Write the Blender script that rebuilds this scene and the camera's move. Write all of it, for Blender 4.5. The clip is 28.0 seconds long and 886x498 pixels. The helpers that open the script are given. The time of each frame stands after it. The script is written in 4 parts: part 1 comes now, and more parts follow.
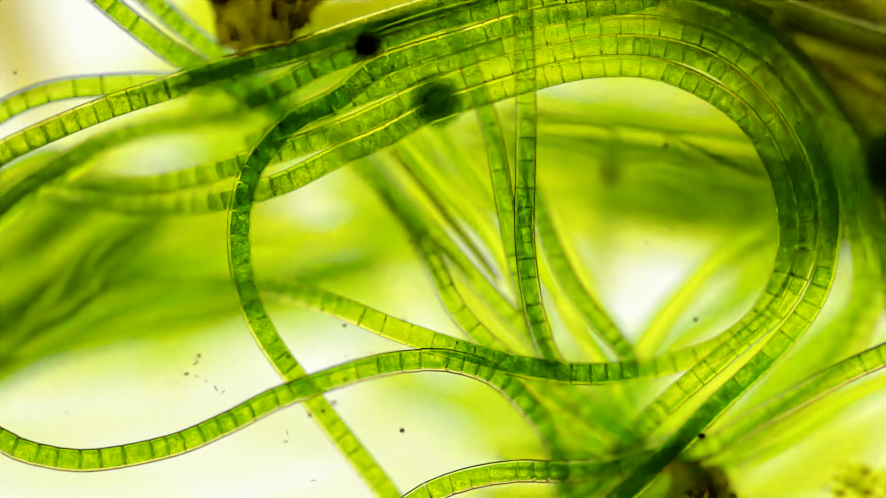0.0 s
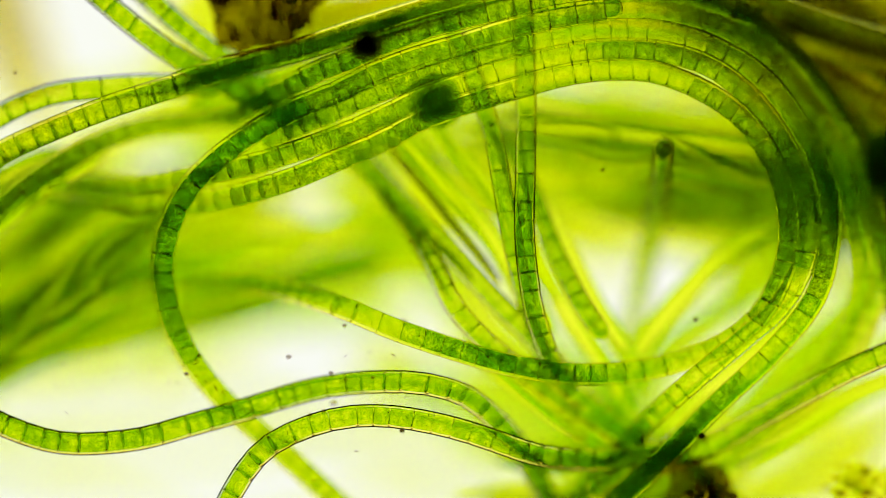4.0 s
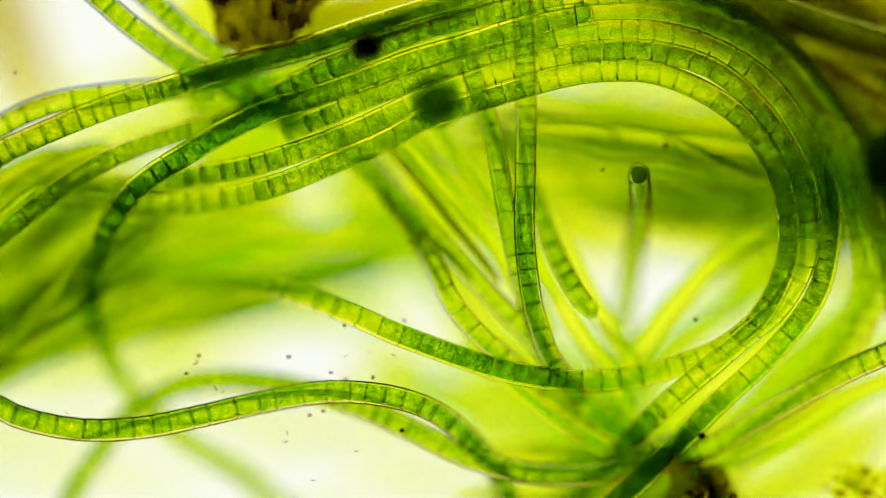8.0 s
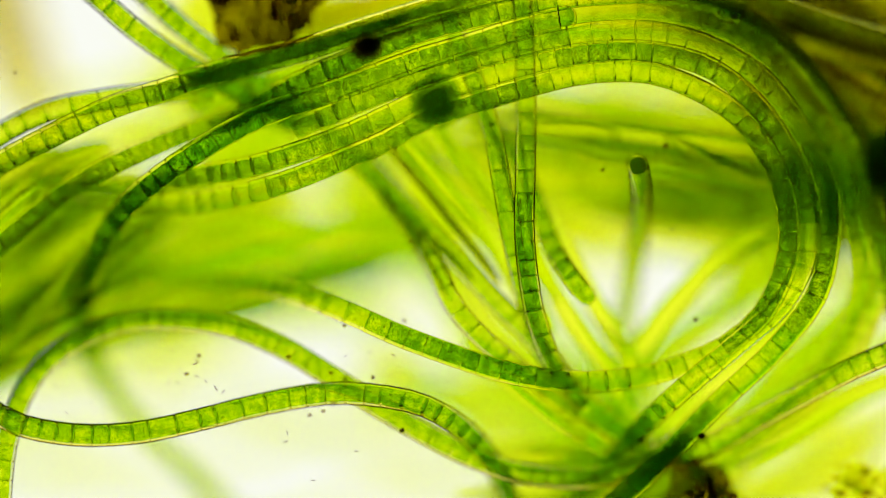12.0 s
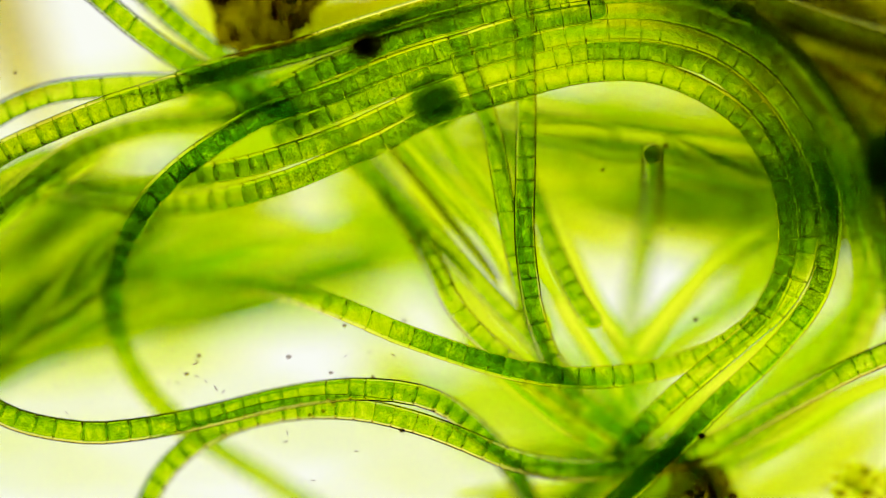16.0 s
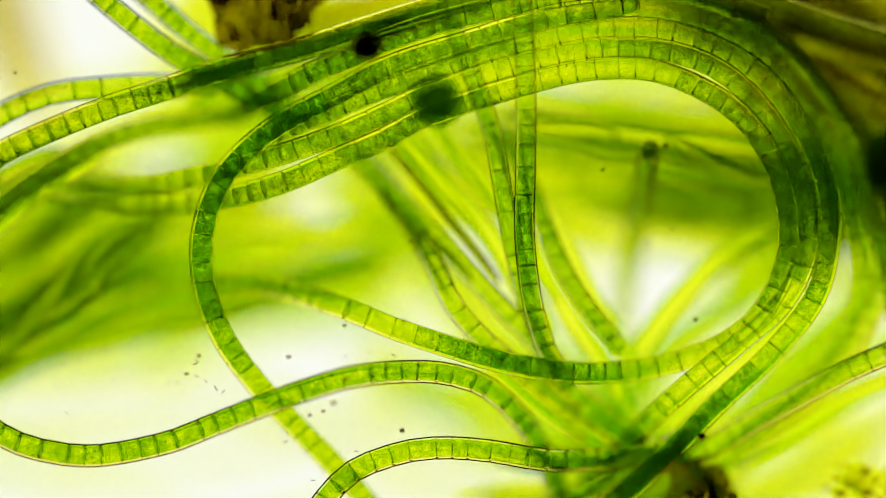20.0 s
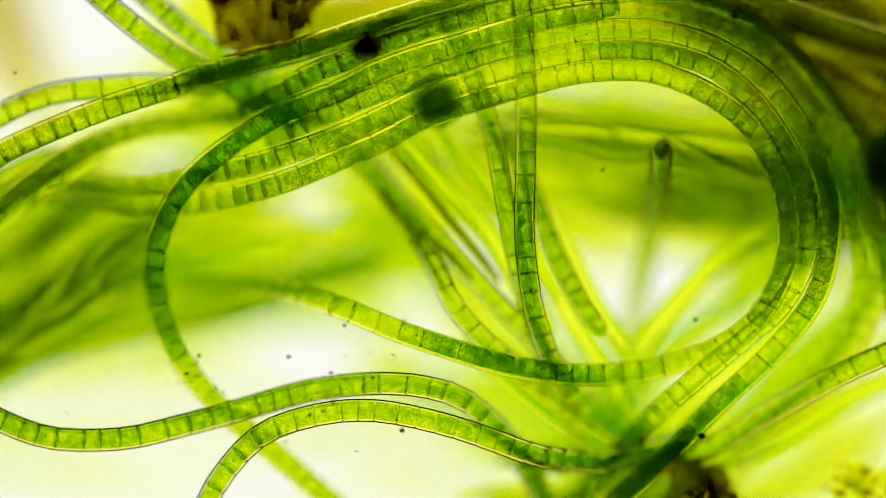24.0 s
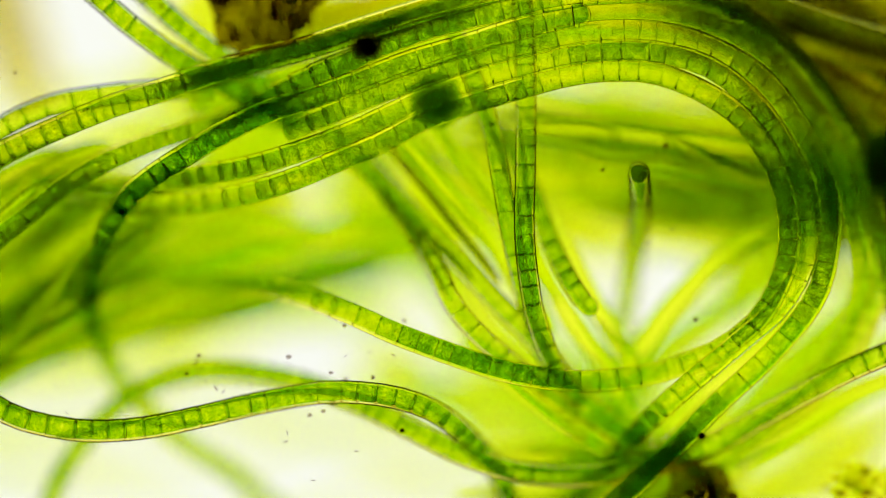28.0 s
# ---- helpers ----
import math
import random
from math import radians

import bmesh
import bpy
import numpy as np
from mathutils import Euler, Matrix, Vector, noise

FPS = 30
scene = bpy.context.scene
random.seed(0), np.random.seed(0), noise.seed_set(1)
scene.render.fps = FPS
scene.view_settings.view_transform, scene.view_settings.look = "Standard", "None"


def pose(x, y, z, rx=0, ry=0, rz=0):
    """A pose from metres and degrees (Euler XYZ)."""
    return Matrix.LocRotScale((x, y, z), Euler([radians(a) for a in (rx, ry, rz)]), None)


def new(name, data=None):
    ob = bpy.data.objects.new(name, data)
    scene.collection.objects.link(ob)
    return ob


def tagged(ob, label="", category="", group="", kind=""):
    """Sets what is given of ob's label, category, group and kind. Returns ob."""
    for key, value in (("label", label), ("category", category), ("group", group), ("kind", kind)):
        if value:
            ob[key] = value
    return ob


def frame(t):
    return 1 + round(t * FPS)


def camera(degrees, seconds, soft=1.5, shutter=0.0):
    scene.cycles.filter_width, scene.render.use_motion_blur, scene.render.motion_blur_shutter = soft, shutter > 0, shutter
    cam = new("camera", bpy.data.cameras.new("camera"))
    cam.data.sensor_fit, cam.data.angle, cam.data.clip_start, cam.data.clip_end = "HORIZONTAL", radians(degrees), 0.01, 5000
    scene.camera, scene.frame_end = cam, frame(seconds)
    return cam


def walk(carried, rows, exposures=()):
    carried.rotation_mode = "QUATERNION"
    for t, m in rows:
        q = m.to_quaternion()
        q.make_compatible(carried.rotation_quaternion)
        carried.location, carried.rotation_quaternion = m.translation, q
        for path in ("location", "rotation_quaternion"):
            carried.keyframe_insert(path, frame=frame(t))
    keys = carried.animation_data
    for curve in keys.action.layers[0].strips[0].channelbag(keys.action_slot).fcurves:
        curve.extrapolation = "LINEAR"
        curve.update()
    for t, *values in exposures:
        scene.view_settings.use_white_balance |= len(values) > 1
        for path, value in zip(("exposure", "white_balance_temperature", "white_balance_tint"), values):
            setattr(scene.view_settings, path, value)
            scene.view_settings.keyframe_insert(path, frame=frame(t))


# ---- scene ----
cam = camera(25, 28.0, soft=0.9)
FOCUS = 3.5365                       # metres from the lens down to the plane in focus
cam.data.dof.use_dof = True
cam.data.dof.focus_distance = FOCUS
cam.data.dof.aperture_fstop = 0.15
walk(cam, [(0.0, pose(0, 0, FOCUS)), (28.0, pose(0, 0, FOCUS))])
scene.cycles.transparent_max_bounces = 96
scene.cycles.max_bounces = 48
scene.cycles.transmission_bounces = 48

# ---- light: the microscope's lamp field below the slide, and a dim room ----
world = bpy.data.worlds.new("room")
world.use_nodes = True
world.node_tree.nodes["Background"].inputs["Color"].default_value = (0.9, 0.95, 1.0, 1)
world.node_tree.nodes["Background"].inputs["Strength"].default_value = 0.03
scene.world = world
LAMP = 1.0


# ---- materials ----
def material(name):
    m = bpy.data.materials.new(name)
    m.use_nodes = True
    m.node_tree.nodes.clear()
    return m, m.node_tree.nodes, m.node_tree.links


def clear_stuff(name, thin, dense, grain=55.0, fine=260.0, spread=0.25, body=0.06, tone=(0.25, 0.5, 0.05), stretch=(1, 1, 1), crisp=0.5, width=0.28):
    """A tinted see-through substance: light is filtered between the colours thin and dense in patches, and a little is scattered."""
    m, nodes, links = material(name)
    out = nodes.new("ShaderNodeOutputMaterial")
    where = nodes.new("ShaderNodeTexCoord")
    info = nodes.new("ShaderNodeObjectInfo")
    shift = nodes.new("ShaderNodeVectorMath")
    shift.operation = "MULTIPLY_ADD"
    shift.inputs[1].default_value = stretch
    far = nodes.new("ShaderNodeVectorMath")
    far.operation = "SCALE"
    far.inputs[0].default_value = (37.0, 11.0, 23.0)
    links.new(info.outputs["Random"], far.inputs["Scale"])
    links.new(where.outputs["Object"], shift.inputs[0])
    links.new(far.outputs[0], shift.inputs[2])
    big, small = nodes.new("ShaderNodeTexNoise"), nodes.new("ShaderNodeTexNoise")
    big.inputs["Scale"].default_value, small.inputs["Scale"].default_value = grain, fine
    big.inputs["Detail"].default_value, small.inputs["Detail"].default_value = 2.0, 1.0
    for n in (big, small):
        links.new(shift.outputs[0], n.inputs["Vector"])
    mixed = nodes.new("ShaderNodeMath")
    mixed.operation = "MULTIPLY_ADD"
    links.new(small.outputs["Fac"], mixed.inputs[0])
    mixed.inputs[1].default_value = crisp
    links.new(big.outputs["Fac"], mixed.inputs[2])
    each = nodes.new("ShaderNodeMath")
    each.operation = "MULTIPLY_ADD"
    links.new(info.outputs["Random"], each.inputs[0])
    each.inputs[1].default_value = spread
    links.new(mixed.outputs[0], each.inputs[2])
    ramp = nodes.new("ShaderNodeMapRange")
    middle = 0.5 + 0.5 * crisp + spread / 2
    ramp.inputs["From Min"].default_value = middle - width
    ramp.inputs["From Max"].default_value = middle + width
    links.new(each.outputs[0], ramp.inputs["Value"])
    tint = nodes.new("ShaderNodeMix")
    tint.data_type = "RGBA"
    tint.inputs["A"].default_value, tint.inputs["B"].default_value = (*thin, 1), (*dense, 1)
    links.new(ramp.outputs["Result"], tint.inputs["Factor"])
    see = nodes.new("ShaderNodeBsdfTransparent")
    links.new(tint.outputs["Result"], see.inputs["Color"])
    if body > 0:
        solid = nodes.new("ShaderNodeBsdfPrincipled")
        solid.inputs["Base Color"].default_value = (*tone, 1)
        solid.inputs["Roughness"].default_value = 0.35
        mix = nodes.new("ShaderNodeMixShader")
        mix.inputs["Fac"].default_value = body
        links.new(see.outputs[0], mix.inputs[1])
        links.new(solid.outputs[0], mix.inputs[2])
        links.new(mix.outputs[0], out.inputs["Surface"])
    else:
        links.new(see.outputs[0], out.inputs["Surface"])
    return m


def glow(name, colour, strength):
    """The lamp field: even and near white, with an added blue and orange border that bent rays pick up as colour
    fringes.
    """
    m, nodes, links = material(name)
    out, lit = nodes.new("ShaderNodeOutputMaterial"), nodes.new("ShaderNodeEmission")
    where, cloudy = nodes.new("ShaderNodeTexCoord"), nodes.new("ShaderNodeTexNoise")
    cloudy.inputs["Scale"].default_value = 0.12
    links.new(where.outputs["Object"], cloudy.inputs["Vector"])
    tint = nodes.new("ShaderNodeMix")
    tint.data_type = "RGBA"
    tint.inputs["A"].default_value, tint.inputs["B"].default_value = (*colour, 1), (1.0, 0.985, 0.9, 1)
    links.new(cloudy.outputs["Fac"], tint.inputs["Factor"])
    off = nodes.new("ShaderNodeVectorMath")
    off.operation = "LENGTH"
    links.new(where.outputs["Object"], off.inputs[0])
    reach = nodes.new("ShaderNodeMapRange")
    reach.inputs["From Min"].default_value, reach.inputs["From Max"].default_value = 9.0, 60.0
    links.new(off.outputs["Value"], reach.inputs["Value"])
    # border colours added only to colour the refracted edges of the filaments
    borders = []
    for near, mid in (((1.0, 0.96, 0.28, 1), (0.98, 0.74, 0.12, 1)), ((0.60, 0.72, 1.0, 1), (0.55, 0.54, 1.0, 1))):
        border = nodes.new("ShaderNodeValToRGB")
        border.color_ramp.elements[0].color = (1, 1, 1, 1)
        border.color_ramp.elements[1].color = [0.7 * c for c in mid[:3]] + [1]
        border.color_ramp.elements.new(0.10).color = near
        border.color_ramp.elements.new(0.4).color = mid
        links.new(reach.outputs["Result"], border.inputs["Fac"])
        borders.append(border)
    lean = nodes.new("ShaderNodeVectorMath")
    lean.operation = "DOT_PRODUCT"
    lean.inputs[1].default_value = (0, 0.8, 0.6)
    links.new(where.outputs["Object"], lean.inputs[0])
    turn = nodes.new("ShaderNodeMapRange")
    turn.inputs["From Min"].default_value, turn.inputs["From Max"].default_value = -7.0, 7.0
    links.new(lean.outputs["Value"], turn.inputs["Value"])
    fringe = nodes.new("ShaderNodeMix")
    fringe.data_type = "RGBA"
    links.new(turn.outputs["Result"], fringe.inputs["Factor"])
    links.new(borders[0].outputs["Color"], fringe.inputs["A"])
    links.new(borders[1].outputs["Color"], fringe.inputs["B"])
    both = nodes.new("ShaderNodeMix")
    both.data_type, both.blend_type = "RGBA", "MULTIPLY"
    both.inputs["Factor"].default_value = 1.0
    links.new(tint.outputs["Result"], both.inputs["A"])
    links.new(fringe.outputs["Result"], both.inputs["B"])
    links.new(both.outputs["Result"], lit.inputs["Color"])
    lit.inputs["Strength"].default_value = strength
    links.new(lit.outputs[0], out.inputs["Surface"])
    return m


def bending(name, thin, dense, index, grain=40.0):
    """A clear wall that bends the light a little, as a cell wall does in water."""
    m, nodes, links = material(name)
    out, bend = nodes.new("ShaderNodeOutputMaterial"), nodes.new("ShaderNodeBsdfRefraction")
    where, mottled, tint = nodes.new("ShaderNodeTexCoord"), nodes.new("ShaderNodeTexNoise"), nodes.new("ShaderNodeMix")
    mottled.inputs["Scale"].default_value = grain
    tint.data_type = "RGBA"
    tint.inputs["A"].default_value, tint.inputs["B"].default_value = (*thin, 1), (*dense, 1)
    bend.inputs["IOR"].default_value, bend.inputs["Roughness"].default_value = index, 0.0
    links.new(where.outputs["Object"], mottled.inputs["Vector"])
    links.new(mottled.outputs["Fac"], tint.inputs["Factor"])
    links.new(tint.outputs["Result"], bend.inputs["Color"])
    links.new(bend.outputs[0], out.inputs["Surface"])
    return m


def pigment(name, clear, grain=45.0, fine=240.0):
    """Chlorophyll in water: each cell lets the colour clear through, to the power of the density that its object colour
    gives, overlap shade included.
    """
    m, nodes, links = material(name)
    out, see = nodes.new("ShaderNodeOutputMaterial"), nodes.new("ShaderNodeBsdfTransparent")
    where, info = nodes.new("ShaderNodeTexCoord"), nodes.new("ShaderNodeObjectInfo")
    far, shift = nodes.new("ShaderNodeVectorMath"), nodes.new("ShaderNodeVectorMath")
    far.operation, shift.operation = "SCALE", "MULTIPLY_ADD"
    far.inputs[0].default_value = (37.0, 11.0, 23.0)
    shift.inputs[1].default_value = (1.3, 0.9, 0.9)
    links.new(info.outputs["Random"], far.inputs["Scale"])
    links.new(where.outputs["Object"], shift.inputs[0])
    links.new(far.outputs[0], shift.inputs[2])
    dense = nodes.new("ShaderNodeMath")
    dense.operation = "MULTIPLY_ADD"
    dense.inputs[1].default_value, dense.inputs[2].default_value = 5.4, -1.65
    floor_of = nodes.new("ShaderNodeMath")
    floor_of.operation = "MAXIMUM"
    floor_of.inputs[1].default_value = 0.15
    links.new(dense.outputs[0], floor_of.inputs[0])
    big, small = nodes.new("ShaderNodeTexNoise"), nodes.new("ShaderNodeTexNoise")
    for n, scale, detail in ((big, grain, 2.0), (small, fine, 1.5)):
        n.inputs["Scale"].default_value, n.inputs["Detail"].default_value = scale, detail
        links.new(shift.outputs[0], n.inputs["Vector"])
    blend = nodes.new("ShaderNodeMix")
    blend.inputs["Factor"].default_value = 0.45
    links.new(big.outputs["Fac"], blend.inputs["A"])
    links.new(small.outputs["Fac"], blend.inputs["B"])
    links.new(blend.outputs["Result"], dense.inputs[0])
    each = nodes.new("ShaderNodeMath")
    each.operation = "MULTIPLY"
    links.new(floor_of.outputs[0], each.inputs[0])
    links.new(info.outputs["Color"], each.inputs[1])
    tint = nodes.new("ShaderNodeCombineColor")
    for value, channel in zip(clear, ("Red", "Green", "Blue")):
        power = nodes.new("ShaderNodeMath")
        power.operation = "POWER"
        power.inputs[0].default_value = value
        links.new(each.outputs[0], power.inputs[1])
        links.new(power.outputs[0], tint.inputs[channel])
    links.new(tint.outputs[0], see.inputs["Color"])
    links.new(see.outputs[0], out.inputs["Surface"])
    return m


WALL = bending("cell_wall", (0.99, 0.993, 0.86), (0.975, 0.985, 0.74), 1.11)
THIN_WALL = bending("thin_cell_wall", (0.995, 0.995, 0.48), (0.985, 0.985, 0.34), 1.04)
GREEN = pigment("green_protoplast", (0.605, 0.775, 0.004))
# yellower copy of GREEN: olive light from below is put into the colour
TINTED_GREEN = pigment("yellowish_green_protoplast", (0.662, 0.77, 0.004))
PALE = clear_stuff("pale_green_protoplast", (0.97, 0.985, 0.35), (0.80, 0.90, 0.12), grain=80.0, fine=380.0, spread=0.2, body=0.005)
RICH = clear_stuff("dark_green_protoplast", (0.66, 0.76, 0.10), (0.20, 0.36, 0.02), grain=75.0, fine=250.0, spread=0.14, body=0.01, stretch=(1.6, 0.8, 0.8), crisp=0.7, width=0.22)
SEPTUM = clear_stuff("cross_wall", (0.80, 0.86, 0.45), (0.30, 0.40, 0.10), spread=0.6, body=0.01)
NOTCH = clear_stuff("cross_wall_rim", (0.45, 0.52, 0.20), (0.22, 0.30, 0.08), spread=0.4, body=0.02)
DEEP = clear_stuff("deep_green_filament", (0.963, 0.993, 0.25), (0.910, 0.972, 0.13), grain=9.0, fine=40.0, body=0.003)
YELLOW = clear_stuff("yellow_green_filament", (0.974, 0.989, 0.30), (0.933, 0.964, 0.13), grain=9.0, fine=40.0, body=0.003)
DARK_DEEP = clear_stuff("dense_green_filament", (0.892, 0.93, 0.15), (0.785, 0.855, 0.06), grain=9.0, fine=40.0, body=0.005)
OLIVE = clear_stuff("olive_filament", (0.93, 0.93, 0.2), (0.82, 0.82, 0.08), grain=9.0, fine=40.0, body=0.005, tone=(0.2, 0.2, 0.04))
GRAIN = clear_stuff("dark_granule", (0.62, 0.72, 0.30), (0.40, 0.50, 0.12), grain=200.0, body=0.03)
SHEATH = bending("filament_sheath", (0.995, 0.998, 0.88), (0.985, 0.992, 0.8), 1.025, 12.0)
OCHRE = clear_stuff("ochre_filament", (0.98, 0.965, 0.42), (0.90, 0.86, 0.22), grain=9.0, fine=40.0, body=0.004, tone=(0.3, 0.2, 0.05))
# tint of the dark strands added in place of shade
SHADE = clear_stuff("brownish_green_shade", (0.78, 0.80, 0.12), (0.48, 0.52, 0.03), grain=12.0, fine=60.0, body=0.004)
KNOT = clear_stuff("brown_jelly", (0.80, 0.72, 0.24), (0.50, 0.42, 0.08), grain=40.0, fine=160.0, body=0.01, tone=(0.15, 0.09, 0.03))
BROWN = clear_stuff("brown_detritus", (0.64, 0.57, 0.12), (0.28, 0.22, 0.03), grain=30.0, fine=150.0, body=0.02, stretch=(1.6, 0.7, 1.0), crisp=0.8, tone=(0.15, 0.09, 0.03))
SPECK = clear_stuff("grey_speck", (0.82, 0.78, 0.72), (0.52, 0.46, 0.48), grain=150.0, body=0.05, tone=(0.1, 0.08, 0.08))
TIP_GREEN = clear_stuff("dark_tip_protoplast", (0.46, 0.58, 0.16), (0.24, 0.36, 0.06), grain=80.0, fine=250.0, body=0.01)
MURK = clear_stuff("murky_green_jelly", (0.66, 0.76, 0.42), (0.46, 0.60, 0.26), grain=40.0, body=0.01, tone=(0.02, 0.05, 0.01))
GRIME = clear_stuff("brown_grain", (0.56, 0.48, 0.22), (0.34, 0.28, 0.10), grain=60.0, body=0.01, tone=(0.05, 0.04, 0.02))
HUSK = clear_stuff("brown_rind", (0.86, 0.80, 0.45), (0.66, 0.58, 0.28), grain=60.0, body=0.005, tone=(0.05, 0.04, 0.02))
BLACK = clear_stuff("dark_grain", (0.46, 0.38, 0.13), (0.18, 0.14, 0.04), grain=60.0, body=0.05, tone=(0.03, 0.03, 0.02))
GLASS = clear_stuff("slide_glass", (0.985, 0.995, 0.99), (0.975, 0.99, 0.98), grain=2.0, fine=9.0, body=0.0)
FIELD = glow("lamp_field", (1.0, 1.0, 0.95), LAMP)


# ---- shapes ----
def spot(u, v, z):
    """A point of the preparation: u to the right, v downwards in thousandths across the view, z up from the plane in focus."""
    k = (FOCUS - z) / FOCUS
    return np.array(((u - 784) * 0.001 * k, (441 - v) * 0.001 * k, z))


def smooth_line(points, step=0.012):
    """A smooth line through the points (u, v, z), sampled at even steps of its length."""
    p = np.array([spot(*q) for q in points])
    p = np.vstack((2 * p[0] - p[1], p, 2 * p[-1] - p[-2]))
    fine = []
    for a, b, c, d in zip(p[:-3], p[1:-2], p[2:-1], p[3:]):
        for t in np.linspace(0, 1, 24, endpoint=False):
            fine.append(0.5 * (2 * b + (c - a) * t + (2 * a - 5 * b + 4 * c - d) * t * t + (3 * b - a - 3 * c + d) * t ** 3))
    fine.append(p[-2])
    fine = np.array(fine)
    along = np.concatenate(([0], np.cumsum(np.linalg.norm(np.diff(fine, axis=0), axis=1))))
    n = max(4, int(along[-1] / step))
    s = np.arange(n) * step
    return np.stack([np.interp(s, along, fine[:, k]) for k in range(3)], 1)


def on_line(line, s, step=0.012):
    """The place and direction at the length s of a line, going straight on past its ends."""
    x = s / step
    i = int(min(max(math.floor(x), 1), len(line) - 3))
    f = x - i
    if f < -1 or f > 2:
        d = line[i + 1] - line[i]
        return line[i] + d * f, d
    d = (line[i + 1] - line[i - 1]) * (1 - f) * 0.5 + (line[i + 2] - line[i]) * f * 0.5 if 0 <= f <= 1 else line[i + 1] - line[i]
    return line[i] * (1 - f) + line[i + 1] * f, d


def part(name, bm, mat, parent=None, label=""):
    me = bpy.data.meshes.new(name)
    bm.to_mesh(me)
    bm.free()
    for f in me.polygons:
        f.use_smooth = True
    me.materials.append(mat)
    ob = new(name, me)
    if parent is not None:
        ob.parent = parent
    if label:
        ob["label"] = label
    return ob


def lathe(profile, sides, caps=True):
    """A body of revolution round the x axis from (x, radius) pairs."""
    bm = bmesh.new()
    rings = [[bm.verts.new((x, r * math.cos(2 * math.pi * k / sides), r * math.sin(2 * math.pi * k / sides))) for k in range(sides)] for x, r in profile]
    for a, b in zip(rings, rings[1:]):
        for k in range(sides):
            bm.faces.new((a[k], b[k], b[(k + 1) % sides], a[(k + 1) % sides]))
    if caps:
        bm.faces.new(rings[0])
        bm.faces.new(rings[-1][::-1])
    return bm


def tube(line, radius, sides=10, wave=0.0):
    """A closed tube along a line, slightly uneven, with rounded ends."""
    bm = bmesh.new()
    rings = []
    n = len(line)
    for i in range(n):
        d = Vector(line[min(i + 1, n - 1)] - line[max(i - 1, 0)]).normalized()
        side = d.cross(Vector((0, 0, 1)))
        if side.length < 0.05:
            side = Vector((1, 0, 0))
        side.normalize()
        up = side.cross(d)
        e = min(i, n - 1 - i)
        r = radius * (1 + wave * math.sin(i * 0.9 + radius * 900)) * (0.35, 0.75, 0.93)[e] if e < 3 else radius * (1 + wave * math.sin(i * 0.9 + radius * 900))
        c = Vector(line[i])
        rings.append([bm.verts.new(c + side * (r * math.cos(2 * math.pi * k / sides)) + up * (r * math.sin(2 * math.pi * k / sides))) for k in range(sides)])
    for a, b in zip(rings, rings[1:]):
        for k in range(sides):
            bm.faces.new((a[k], b[k], b[(k + 1) % sides], a[(k + 1) % sides]))
    bm.faces.new(rings[0][::-1])
    bm.faces.new(rings[-1])
    return bm


# one set of cell meshes for each length, shared by all filaments
RADIUS = 0.0195
LENGTHS = (0.029, 0.035, 0.042, 0.050)
SIDES = 14


def shared(name, bm, *mats):
    me = bpy.data.meshes.new(name)
    bm.to_mesh(me)
    bm.free()
    for f in me.polygons:
        f.use_smooth = len(f.vertices) == 4
    for mt in mats:
        me.materials.append(mt)
    return me


def cross_wall(h, seed):
    """The wall between two cells: a thin ring, here and there broken, with a short ridge where it meets the sides."""
    dice, r = random.Random(seed), RADIUS
    bm = lathe(((h - 0.0005, 0.80 * r), (h - 0.0005, 0.93 * r), (h + 0.0005, 0.93 * r), (h + 0.0005, 0.80 * r)), SIDES, caps=False)
    broken = {dice.randrange(SIDES) for _ in range(dice.choice((0, 3, 7, 12)))}
    bmesh.ops.delete(bm, geom=[f for f in bm.faces if int((math.atan2(f.calc_center_median().z, f.calc_center_median().y) % 6.2832) / 6.2832 * SIDES) in broken], context="FACES")
    for side in (-1, 1):
        n = dice.choice((0.0, 0.0022, 0.0034, 0.005))
        if n:
            ridge = bmesh.ops.create_icosphere(bm, subdivisions=1, radius=1.0, matrix=Matrix.Translation((h + dice.gauss(0, 0.0004), (0.93 * r - n) * side, 0.004)) @ Matrix.Rotation(dice.gauss(0, 0.2), 4, "Z") @ Matrix.Diagonal((0.0009, n, 0.003, 1)))
            for f in {f for p in ridge["verts"] for f in p.link_faces}:
                f.material_index = 1
    return shared("septum", bm, SEPTUM, NOTCH)


def cell_meshes(length, wall, fill, green, coat=1.0):
    h, r = length / 2, RADIUS
    return (shared("cell", lathe(((-h - 0.0010, 0.975 * r * coat), (-0.8 * h, r * coat), (0.8 * h, r * coat), (h + 0.0010, 0.975 * r * coat)), 4 * SIDES, caps=False), wall),
            shared("protoplast", lathe(((-h + 0.0003, 0.6 * r), (-h + 0.0008, (fill - 0.035) * r), (-0.5 * h, fill * r), (0.5 * h, fill * r), (h - 0.0008, (fill - 0.035) * r), (h - 0.0003, 0.6 * r)), 2 * SIDES), green))


